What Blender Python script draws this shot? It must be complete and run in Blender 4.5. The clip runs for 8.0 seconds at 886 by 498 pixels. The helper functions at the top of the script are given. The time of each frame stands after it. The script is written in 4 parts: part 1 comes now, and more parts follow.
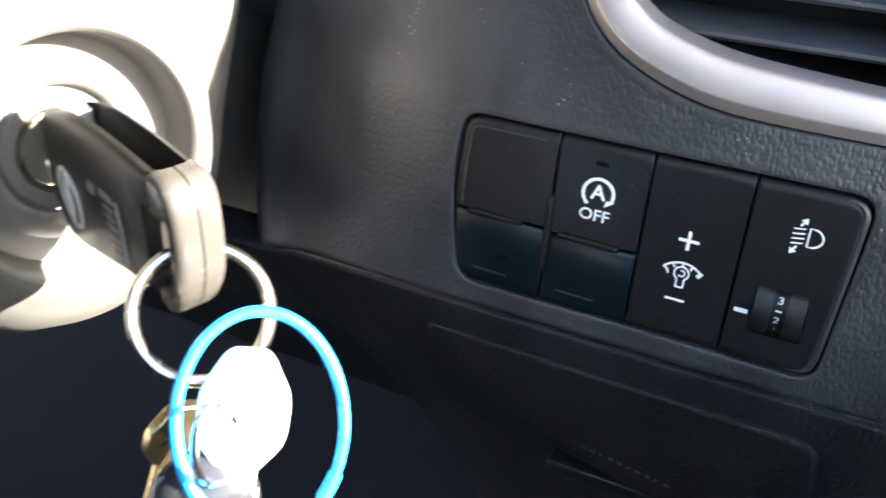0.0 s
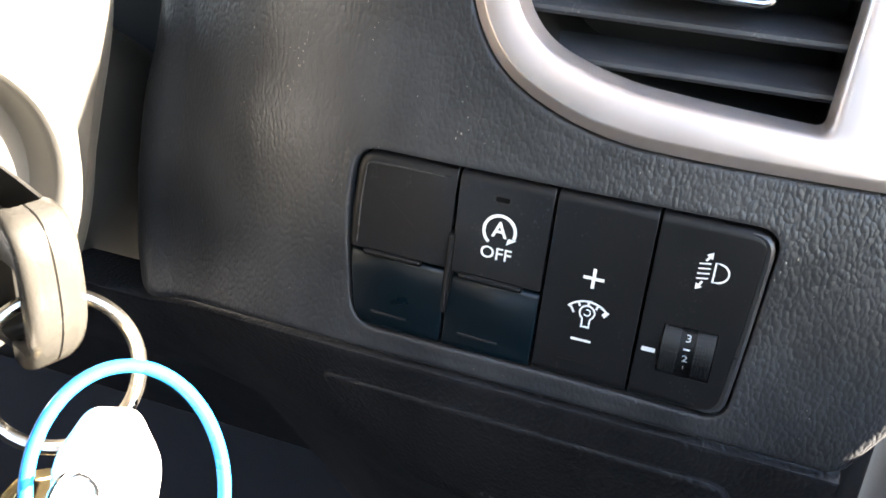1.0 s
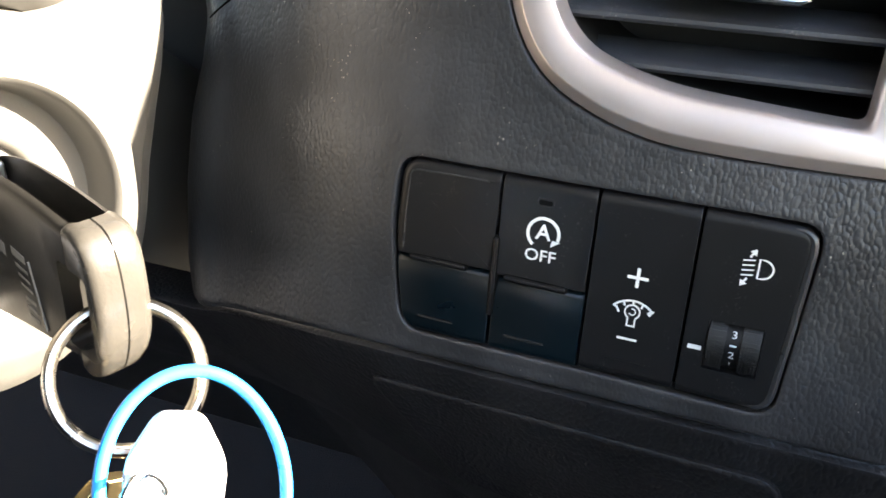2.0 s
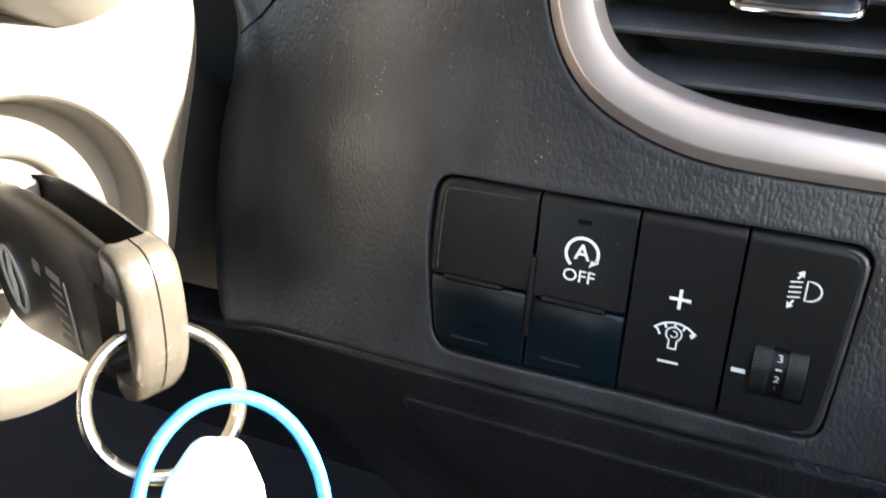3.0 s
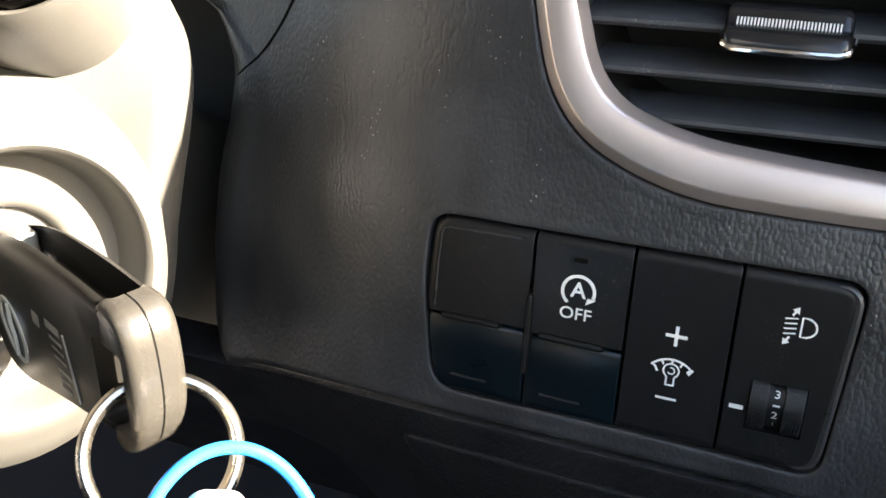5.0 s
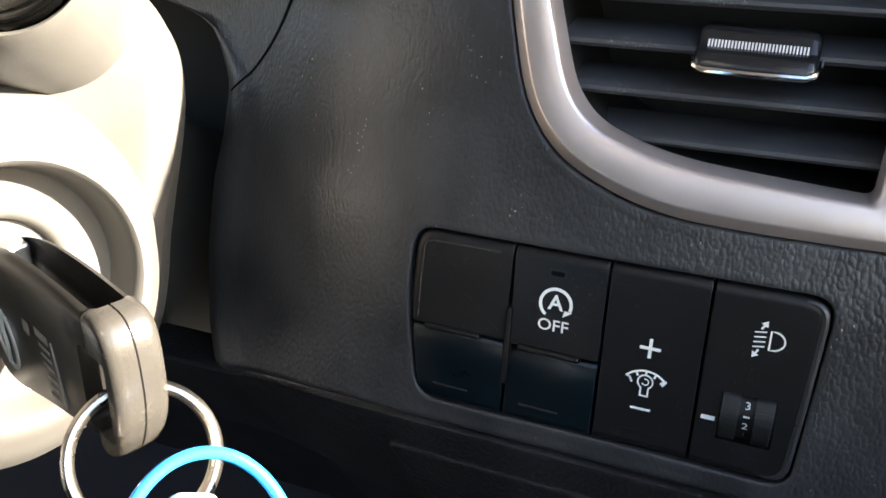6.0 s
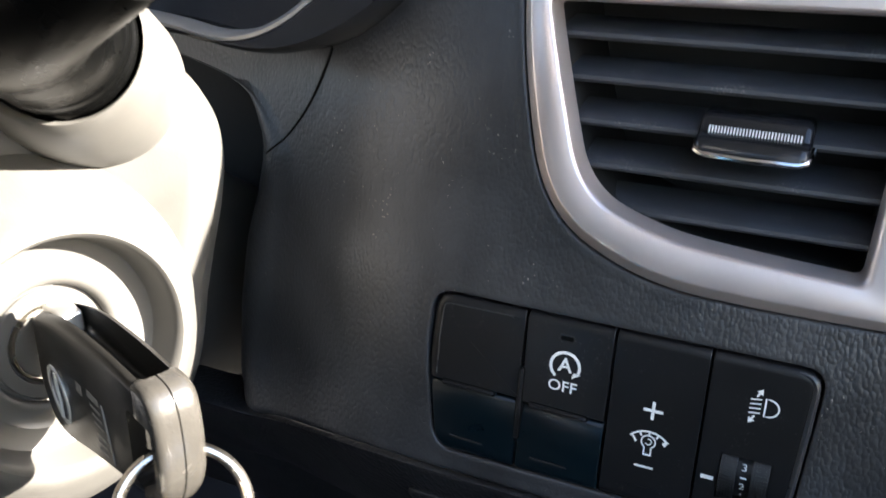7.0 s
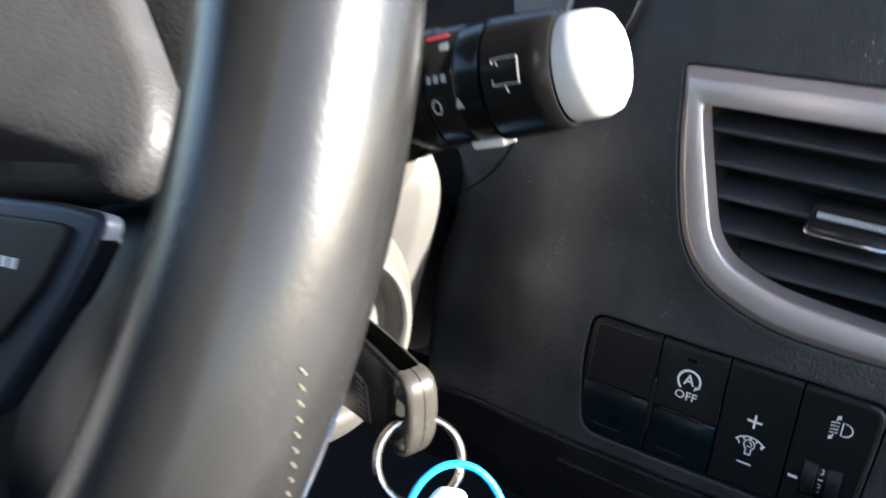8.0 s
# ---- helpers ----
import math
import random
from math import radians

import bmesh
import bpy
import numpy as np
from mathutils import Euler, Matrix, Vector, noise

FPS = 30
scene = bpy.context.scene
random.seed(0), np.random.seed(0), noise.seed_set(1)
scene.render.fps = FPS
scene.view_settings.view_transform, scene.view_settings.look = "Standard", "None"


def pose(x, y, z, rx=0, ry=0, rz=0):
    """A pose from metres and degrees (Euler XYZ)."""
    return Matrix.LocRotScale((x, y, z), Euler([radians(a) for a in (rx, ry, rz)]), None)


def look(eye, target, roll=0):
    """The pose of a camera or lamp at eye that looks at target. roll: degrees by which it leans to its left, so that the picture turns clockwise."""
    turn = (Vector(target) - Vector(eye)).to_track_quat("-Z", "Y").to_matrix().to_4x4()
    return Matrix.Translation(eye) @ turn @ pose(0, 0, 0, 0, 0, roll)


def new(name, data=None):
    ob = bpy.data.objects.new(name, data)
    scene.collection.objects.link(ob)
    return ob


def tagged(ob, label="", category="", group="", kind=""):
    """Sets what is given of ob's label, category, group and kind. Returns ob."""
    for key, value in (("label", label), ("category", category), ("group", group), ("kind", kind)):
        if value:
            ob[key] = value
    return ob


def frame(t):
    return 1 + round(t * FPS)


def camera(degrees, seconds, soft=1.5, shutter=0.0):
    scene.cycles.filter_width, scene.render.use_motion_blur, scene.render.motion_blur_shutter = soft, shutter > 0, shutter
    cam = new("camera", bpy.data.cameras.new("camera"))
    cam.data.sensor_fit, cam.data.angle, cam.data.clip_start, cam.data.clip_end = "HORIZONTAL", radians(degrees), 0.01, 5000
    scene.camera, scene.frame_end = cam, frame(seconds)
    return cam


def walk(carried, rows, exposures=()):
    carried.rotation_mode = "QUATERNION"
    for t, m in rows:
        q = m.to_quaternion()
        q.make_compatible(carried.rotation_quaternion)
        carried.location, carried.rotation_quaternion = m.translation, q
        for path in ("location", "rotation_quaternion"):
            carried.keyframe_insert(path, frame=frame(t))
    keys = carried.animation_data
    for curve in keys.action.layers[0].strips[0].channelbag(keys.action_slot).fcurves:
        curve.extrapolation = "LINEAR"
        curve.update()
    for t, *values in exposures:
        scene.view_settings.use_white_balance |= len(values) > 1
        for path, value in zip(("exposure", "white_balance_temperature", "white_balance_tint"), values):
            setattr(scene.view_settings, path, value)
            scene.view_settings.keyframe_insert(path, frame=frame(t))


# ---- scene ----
# Sizes below are in working units; UNIT turns them into metres.
UNIT = 1.15
cam = camera(52.0, 8.0, soft=1.6, shutter=0.4)
PATH = [
    (0, (0.03697, -0.21123, 0.06955), (-0.67432, 1.45015, -0.78712), 5.17),
    (0.5, (0.03162, -0.19649, 0.05726), (-0.5303, 1.56183, -0.71252), 5.25),
    (1, (0.03512, -0.19932, 0.06346), (-0.51018, 1.5744, -0.68259), 6.52),
    (1.5, (0.03547, -0.20118, 0.0658), (-0.52317, 1.56839, -0.68023), 4.57),
    (1.7, (0.03648, -0.20428, 0.06544), (-0.57488, 1.55057, -0.67398), 3.87),
    (2.8, (0.02506, -0.20278, 0.06093), (-0.60755, 1.55019, -0.66496), 4.42),
    (3, (0.02781, -0.20182, 0.06344), (-0.62972, 1.54812, -0.64745), 3.94),
    (3.5, (0.02618, -0.20233, 0.06797), (-0.65878, 1.55156, -0.60634), 3.18),
    (4, (0.02703, -0.20162, 0.06756), (-0.60769, 1.57224, -0.60369), 4.14),
    (4.5, (0.02658, -0.20004, 0.06757), (-0.62816, 1.56276, -0.61349), 3.38),
    (6, (0.03698, -0.20381, 0.07257), (-0.65469, 1.55353, -0.58571), 3.2),
    (6.5, (0.03945, -0.20455, 0.07204), (-0.67887, 1.54292, -0.58398), 3.15),
    (7, (0.04276, -0.21398, 0.08953), (-0.70986, 1.53096, -0.53396), 3.4),
    (7.4, (0.04226, -0.22829, 0.09538), (-0.74416, 1.49841, -0.5371), 3.67),
    (7.5, (0.04529, -0.23489, 0.09842), (-0.78641, 1.46137, -0.55809), 3.41),
    (7.6, (0.04681, -0.24471, 0.10422), (-0.80802, 1.43292, -0.57018), 3.89),
    (7.8, (0.04813, -0.26351, 0.12173), (-0.8441, 1.37496, -0.60066), 3.74),
    (7.9, (0.05274, -0.27505, 0.1285), (-0.88899, 1.33749, -0.59018), 4.32),
    (8, (0.05735, -0.28559, 0.13627), (-0.91489, 1.30702, -0.5837), 5.1),
]
walk(cam, [(t, look(Vector(eye) * UNIT, Vector(target) * UNIT, roll)) for t, eye, target, roll in PATH], [(0.0, 4.9, 6250, 12), (0.6, 5.4, 6700, 12), (1.0, 5.15, 6750, 12), (1.5, 4.8, 6850, 12), (3.0, 4.75, 7000, 12), (4.5, 4.45, 7000, 12), (6.5, 4.2, 6450, 12), (7.5, 4.0, 6050, 12), (8.0, 3.6, 6050, 12)])

# ---- world, sun, exposure ----
SUN = Vector((0.84, 0.15, 0.38)).normalized()
world = bpy.data.worlds.new("sky")
scene.world = world
world.use_nodes = True
wn = world.node_tree.nodes
sky = wn.new("ShaderNodeTexSky")
sky.sky_type = "NISHITA"
sky.sun_disc = False
sky.sun_elevation = math.asin(SUN.z)
sky.sun_rotation = math.atan2(SUN.x, SUN.y)
wn["Background"].inputs[1].default_value = 0.05
world.node_tree.links.new(sky.outputs[0], wn["Background"].inputs[0])
sun_data = bpy.data.lights.new("sun", "SUN")
sun_data.energy, sun_data.angle, sun_data.color = 5.0, radians(0.5), (1.0, 0.93, 0.82)
sun = new("sun", sun_data)
sun.matrix_world = look(SUN * 6.0, (0, 0, 0))


# ---- materials ----
def mat(name, base, rough=0.5, metal=0.0, spec=0.5):
    m = bpy.data.materials.new(name)
    m.use_nodes = True
    b = m.node_tree.nodes["Principled BSDF"]
    b.inputs["Base Color"].default_value = (*base, 1)
    b.inputs["Roughness"].default_value = rough
    b.inputs["Metallic"].default_value = metal
    b.inputs["Specular IOR Level"].default_value = spec
    return m


def nodes_of(m):
    return m.node_tree.nodes, m.node_tree.links, m.node_tree.nodes["Principled BSDF"]


def mapped(n, l, stretch=(1, 1, 1)):
    tc = n.new("ShaderNodeTexCoord")
    mp = n.new("ShaderNodeMapping")
    mp.inputs["Scale"].default_value = stretch
    l.new(tc.outputs["Object"], mp.inputs["Vector"])
    return mp.outputs["Vector"]


def noise_of(n, l, vec, scale, detail=3.0, rough=0.55):
    t = n.new("ShaderNodeTexNoise")
    t.inputs["Scale"].default_value = scale
    t.inputs["Detail"].default_value = detail
    t.inputs["Roughness"].default_value = rough
    l.new(vec, t.inputs["Vector"])
    return t.outputs["Fac"]


def ramp(n, l, fac, stops):
    r = n.new("ShaderNodeValToRGB")
    while len(r.color_ramp.elements) < len(stops):
        r.color_ramp.elements.new(0.5)
    for e, (p, c) in zip(r.color_ramp.elements, stops):
        e.position, e.color = p, (*c, 1)
    l.new(fac, r.inputs["Fac"])
    return r.outputs["Color"]


def grey(v):
    return (v, v, v)


def mixed(n, l, fac, a, b):
    x = n.new("ShaderNodeMix")
    x.data_type = "RGBA"
    l.new(fac, x.inputs[0])
    for s, v in ((x.inputs[6], a), (x.inputs[7], b)):
        if isinstance(v, tuple):
            s.default_value = (*v, 1)
        else:
            l.new(v, s)
    return x.outputs[2]


def maths(n, l, op, a, b):
    x = n.new("ShaderNodeMath")
    x.operation = op
    for s, v in zip(x.inputs, (a, b)):
        if isinstance(v, (int, float)):
            s.default_value = v
        else:
            l.new(v, s)
    return x.outputs[0]


def bump(n, l, b, height, dist, strength=1.0):
    x = n.new("ShaderNodeBump")
    x.inputs["Strength"].default_value = strength
    x.inputs["Distance"].default_value = dist
    l.new(height, x.inputs["Height"])
    l.new(x.outputs["Normal"], b.inputs["Normal"])


def grained(name, base, cell, depth, rough, dust=0.0, dark=0.6, warm=(0.30, 0.27, 0.22), spec=0.5, deeper=False):
    """Moulded plastic with a leather grain of that cell size in metres, stains and dust specks.

    deeper: the mould's grain grows deeper towards the door."""
    m = mat(name, base, rough, 0, spec)
    n, l, b = nodes_of(m)
    vec = mapped(n, l, (1.3, 1.0, 0.78))
    warp = n.new("ShaderNodeTexNoise")
    warp.inputs["Scale"].default_value = 0.45 / cell
    warp.inputs["Detail"].default_value = 2
    l.new(vec, warp.inputs["Vector"])
    add = n.new("ShaderNodeVectorMath")
    add.operation = "MULTIPLY_ADD"
    l.new(warp.outputs["Color"], add.inputs[0])
    add.inputs[1].default_value = (cell * 1.3,) * 3
    l.new(vec, add.inputs[2])
    v = n.new("ShaderNodeTexVoronoi")
    v.feature = "SMOOTH_F1"
    v.inputs["Scale"].default_value = 1 / cell
    v.inputs["Smoothness"].default_value = 0.22
    l.new(add.outputs[0], v.inputs["Vector"])
    cells = maths(n, l, "SUBTRACT", 0.7, maths(n, l, "POWER", v.outputs["Distance"], 1.6))
    fine = noise_of(n, l, vec, 4 / cell, 2)
    broad = noise_of(n, l, vec, 0.16 / cell, 3)
    h = maths(n, l, "ADD", maths(n, l, "MULTIPLY", cells, maths(n, l, "ADD", broad, 0.45)), maths(n, l, "MULTIPLY", fine, 0.10))
    if deeper:
        apart = n.new("ShaderNodeSeparateXYZ")
        l.new(vec, apart.inputs[0])
        side = n.new("ShaderNodeMapRange")
        l.new(apart.outputs[0], side.inputs["Value"])
        for name, v in (("From Min", -0.05), ("From Max", 0.07), ("To Min", 0.85), ("To Max", 1.55)):
            side.inputs[name].default_value = v
        h = maths(n, l, "MULTIPLY", h, side.outputs[0])
    bump(n, l, b, h, depth)
    stain = noise_of(n, l, vec, 26, 4, 0.6)
    col = mixed(n, l, ramp(n, l, stain, [(0.32, grey(0)), (0.7, grey(1))]), tuple(c * dark for c in base), tuple(min(1, c * 1.25) for c in base))
    if dust:
        sp = n.new("ShaderNodeTexVoronoi")
        sp.inputs["Scale"].default_value = 560
        sp.inputs["Randomness"].default_value = 1
        l.new(add.outputs[0], sp.inputs["Vector"])
        gate = noise_of(n, l, vec, 70, 2)
        dot = maths(n, l, "LESS_THAN", sp.outputs["Distance"], maths(n, l, "MULTIPLY", maths(n, l, "MAXIMUM", maths(n, l, "SUBTRACT", gate, 0.46), 0.0), 0.36 * dust))
        col = mixed(n, l, dot, col, warm)
    l.new(col, b.inputs["Base Color"])
    l.new(maths(n, l, "ADD", maths(n, l, "MULTIPLY", stain, 0.22), rough - 0.11), b.inputs["Roughness"])
    return m


def plain(name, base, rough, metal=0.0, scale=900, depth=0.00002, vary=0.25, spec=0.5, dust=0.0):
    """Moulded or painted surface with fine tooth, faint stains and optional dust."""
    m = mat(name, base, rough, metal, spec)
    n, l, b = nodes_of(m)
    vec = mapped(n, l)
    fine = noise_of(n, l, vec, scale, 3)
    stain = noise_of(n, l, vec, 55, 4, 0.62)
    bump(n, l, b, fine, depth)
    col = mixed(n, l, stain, tuple(c * (1 - vary) for c in base), tuple(min(1, c * (1 + vary)) for c in base))
    if dust:
        speck = noise_of(n, l, vec, 1500, 2, 0.7)
        patch = noise_of(n, l, vec, 90, 3, 0.6)
        fac = maths(n, l, "MULTIPLY", maths(n, l, "GREATER_THAN", maths(n, l, "MULTIPLY", speck, maths(n, l, "ADD", patch, 0.4)), 0.655), dust)
        col = mixed(n, l, fac, col, (0.32, 0.30, 0.27))
    l.new(col, b.inputs["Base Color"])
    l.new(maths(n, l, "ADD", maths(n, l, "MULTIPLY", stain, 0.24), rough - 0.12), b.inputs["Roughness"])
    return m


M = {}
M["dash"] = grained("dash_plastic", (0.037, 0.037, 0.038), 0.0014, 0.00017, 0.36, dust=1.5, spec=0.45, deeper=True)
M["lower"] = grained("lower_plastic", (0.015, 0.015, 0.016), 0.0017, 0.00032, 0.44, dust=0.2, spec=0.3)
M["cover"] = plain("column_plastic", (0.058, 0.054, 0.0465), 0.46, scale=1400, depth=0.00004, vary=0.16)
M["switch"] = plain("switch_plastic", (0.008, 0.008, 0.0085), 0.36, scale=2500, depth=0.00001, vary=0.1, spec=0.32, dust=0.12)
M["gloss"] = plain("gloss_black", (0.012, 0.012, 0.013), 0.22, scale=700, depth=0.000006, vary=0.3)
M["duct"] = plain("duct_plastic", (0.010, 0.010, 0.011), 0.6, scale=900, depth=0.00005, vary=0.3)
M["slat"] = plain("slat_plastic", (0.042, 0.044, 0.049), 0.40, scale=1500, depth=0.00008, vary=0.45, dust=0.5)
# Pinkish tint in the silver stands for the warm reflection on the vent frame.
M["silver"] = plain("silver_pink_sheen", (0.655, 0.57, 0.535), 0.34, 0.75, scale=3000, depth=0.000004, vary=0.03)
M["capwhite"] = plain("pale_silver_plastic", (0.56, 0.55, 0.53), 0.34, 0.15, scale=1500, depth=0.00001, vary=0.05)
M["chrome"] = plain("worn_chrome", (0.75, 0.73, 0.70), 0.16, 1.0, scale=300, depth=0.00002, vary=0.1)
M["steel"] = plain("key_steel", (0.50, 0.46, 0.39), 0.27, 1.0, scale=500, depth=0.00005, vary=0.2)
M["nickel"] = plain("nickel", (0.70, 0.68, 0.64), 0.3, 0.9, scale=400, depth=0.00004, vary=0.15)
M["brass"] = plain("brass", (0.52, 0.40, 0.20), 0.3, 1.0, scale=400, depth=0.00004, vary=0.25)
M["fob"] = plain("fob_plastic", (0.0110, 0.0102, 0.0088), 0.34, scale=1800, depth=0.00004, vary=0.25, spec=0.22)
# Blue in this base colour stands in for the reflection on the lower switch plates.
M["satin"] = plain("satin_black_blue_sheen", (0.0009, 0.0050, 0.0080), 0.31, scale=2500, depth=0.000006, vary=0.1, spec=0.4)
M["void"] = plain("dark_gap", (0.002, 0.002, 0.002), 0.9, vary=0.1, spec=0.1)
# Silver wheel trim, coloured dark blue-grey for the shade that lies on it.
M["trimshade"] = plain("silver_trim_shaded", (0.030, 0.036, 0.048), 0.34, 0.6, scale=2500, depth=0.000004, vary=0.04)
M["stalk"] = plain("stalk_plastic", (0.005, 0.0048, 0.0045), 0.22, scale=900, depth=0.000008, vary=0.2, spec=0.22)
M["boot"] = plain("boot_plastic", (0.0012, 0.0012, 0.0011), 0.27, scale=700, depth=0.000004, vary=0.3, spec=0.09)
M["keysilver"] = plain("key_plate", (0.60, 0.59, 0.56), 0.36, 0.45, scale=500, depth=0.00004, vary=0.08)
# Worn shell plastic, raised in colour for the sun glare on the loop end.
M["worn"] = plain("worn_plastic_sunlit", (0.028, 0.0255, 0.0215), 0.25, scale=900, depth=0.00008, vary=0.4, spec=0.5)
M["rimgrey"] = plain("dull_trim", (0.20, 0.19, 0.18), 0.42, 0.3, scale=900, depth=0.00002, vary=0.2)
M["blue"] = plain("blue_coating", (0.012, 0.27, 0.72), 0.3, scale=600, depth=0.00002, vary=0.08)
M["white"] = plain("printed_white", (0.78, 0.78, 0.76), 0.5, scale=900, depth=0.00001, vary=0.06)
# Lighter switch plastic: the window's glint on the edges is put into the colour.
M["glintedge"] = plain("switch_edge_glint", (0.030, 0.030, 0.031), 0.3, scale=1500, depth=0.00001, vary=0.3)
M["sign"] = plain("worn_print", (0.26, 0.26, 0.25), 0.5, scale=900, depth=0.00001, vary=0.15)
M["red"] = plain("printed_red", (0.55, 0.03, 0.04), 0.5, scale=900, depth=0.00001, vary=0.06)
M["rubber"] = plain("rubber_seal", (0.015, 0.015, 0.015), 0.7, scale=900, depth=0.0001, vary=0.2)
M["faint"] = plain("moulded_legend", (0.15, 0.15, 0.15), 0.45, vary=0.1)
M["ink"] = plain("printed_grey", (0.19, 0.18, 0.165), 0.5, scale=900, depth=0.00001, vary=0.1)
M["leather"] = grained("wheel_leather", (0.010, 0.0098, 0.0093), 0.0011, 0.00002, 0.27, dark=0.8, spec=0.5)
M["hub"] = grained("hub_vinyl", (0.020, 0.0197, 0.0193), 0.0013, 0.00016, 0.5, dust=1.2, dark=0.85, spec=0.3)
M["lens"] = plain("meter_lens", (0.02, 0.02, 0.022), 0.12, scale=300, depth=0.00001, vary=0.2, dust=0.05)
M["thread"] = plain("seam_thread", (0.10, 0.085, 0.06), 0.7, scale=4000, depth=0.00008, vary=0.2)
M["lining"] = plain("cabin_lining", (0.30, 0.29, 0.28), 0.8, scale=500, depth=0.0003, vary=0.1)
M["carpet"] = plain("carpet", (0.010, 0.014, 0.022), 0.9, scale=700, depth=0.0006, vary=0.3)
M["cloth"] = plain("rear_wall_dark", (0.018, 0.026, 0.042), 0.9, scale=900, depth=0.0004, vary=0.2)
M["wheelgrip"] = plain("thumbwheel_plastic", (0.014, 0.014, 0.014), 0.5, scale=2500, depth=0.00001, vary=0.1)
M["panelgrey"] = plain("far_panel", (0.10, 0.10, 0.105), 0.7, scale=500, depth=0.0003, vary=0.1)
M["fabric"] = plain("rear_wall_blue", (0.07, 0.13, 0.20), 0.85, scale=900, depth=0.0004, vary=0.2)
M["asphalt"] = plain("asphalt", (0.05, 0.048, 0.046), 0.9, scale=60, depth=0.004, vary=0.3)


# ---- building helpers ----
def part(name, bm, material, parent=None, label="", smooth=38):
    bmesh.ops.recalc_face_normals(bm, faces=bm.faces)
    for v in bm.verts:
        v.co *= UNIT
    me = bpy.data.meshes.new(name)
    bm.to_mesh(me)
    bm.free()
    me.materials.append(M[material])
    for p in me.polygons:
        p.use_smooth = smooth > 0
    if smooth > 0:
        me.set_sharp_from_angle(angle=radians(smooth))
    ob = new(name, me)
    if parent:
        ob.parent = parent
        ob.matrix_parent_inverse = Matrix.Translation(parent.location).inverted()
    if label:
        tagged(ob, label)
    return ob


def thing(name, label, category, group="", at=(0, 0, 0)):
    ob = new(name)
    ob.empty_display_size = 0.005
    ob.location = Vector(at) * UNIT
    return tagged(ob, label, category, group)


def flat(x, z, d):
    return Vector((x, -d, z))


def sheet(bm, fn, nu, nv):
    vs = [[bm.verts.new(fn(i / nu, j / nv)) for j in range(nv + 1)] for i in range(nu + 1)]
    for i in range(nu):
        for j in range(nv):
            bm.faces.new((vs[i][j], vs[i + 1][j], vs[i + 1][j + 1], vs[i][j + 1]))
    return vs


def loops(bm, rings, closed=True, cap0=True, cap1=True):
    """Skins a list of equal rings of points."""
    vs = [[bm.verts.new(p) for p in r] for r in rings]
    n = len(vs[0])
    for a, b in zip(vs, vs[1:]):
        for i in range(n if closed else n - 1):
            j = (i + 1) % n
            bm.faces.new((a[i], a[j], b[j], b[i]))
    if cap0:
        bm.faces.new(vs[0])
    if cap1:
        bm.faces.new(vs[-1])
    return vs


def rounded(pts, radii, k=5):
    """An outline through corners that are rounded by those lengths."""
    out, n = [], len(pts)
    for i in range(n):
        a, p, b = (Vector(pts[(i + s) % n]) for s in (-1, 0, 1))
        r = radii[i] if isinstance(radii, (list, tuple)) else radii
        p0 = p + (a - p).normalized() * min(r, 0.48 * (a - p).length)
        p1 = p + (b - p).normalized() * min(r, 0.48 * (b - p).length)
        for s in range(k + 1):
            t = s / k
            out.append((1 - t) ** 2 * p0 + 2 * t * (1 - t) * p + t * t * p1)
    return out


def inset(pts, d):
    """The outline drawn in by d (outline given counter-clockwise or clockwise)."""
    area = sum(a.x * b.y - b.x * a.y for a, b in zip(pts, pts[1:] + pts[:1]))
    s, out, n = (1 if area > 0 else -1), [], len(pts)
    for i in range(n):
        e = Vector((0, 0))
        for a, b in ((pts[i - 1], pts[i]), (pts[i], pts[(i + 1) % n])):
            t = b - a
            if t.length > 1e-9:
                e += Vector((-t.y, t.x)).normalized() * s
        out.append(pts[i] + (e.normalized() * (d[i] if isinstance(d, list) else d) if e.length > 0 else e))
    return out


def slab(bm, pts, front, back, bev, fn=flat):
    """A plate with a rounded front edge, of one width or drawn in by a step for each point; fn maps x, z and height."""
    rings = [[fn(p.x, p.y, back) for p in pts]]
    offs = bev if isinstance(bev, list) else [q - p for p, q in zip(pts, inset(pts, bev))]
    for a in (0, 30, 60, 90):
        c, s = 1 - math.cos(radians(a)), 1 - math.sin(radians(a))
        rings.append([fn(p.x + o.x * c, p.y + o.y * c, front - o.length * 0.8 * s) for p, o in zip(pts, offs)])
    rings.append([fn(p.x + o.x * 1.2, p.y + o.y * 1.2, front) for p, o in zip(pts, offs)])
    loops(bm, rings)


def lathe(bm, profile, m=Matrix(), n=48, arc=2 * math.pi):
    """Turns (radius, height) pairs about the z axis of m."""
    rings = []
    for r, h in profile:
        rings.append([m @ Vector((r * math.cos(arc * i / n), r * math.sin(arc * i / n), h)) for i in range(n)])
    loops(bm, rings, True, profile[0][0] > 1e-6, profile[-1][0] > 1e-6)


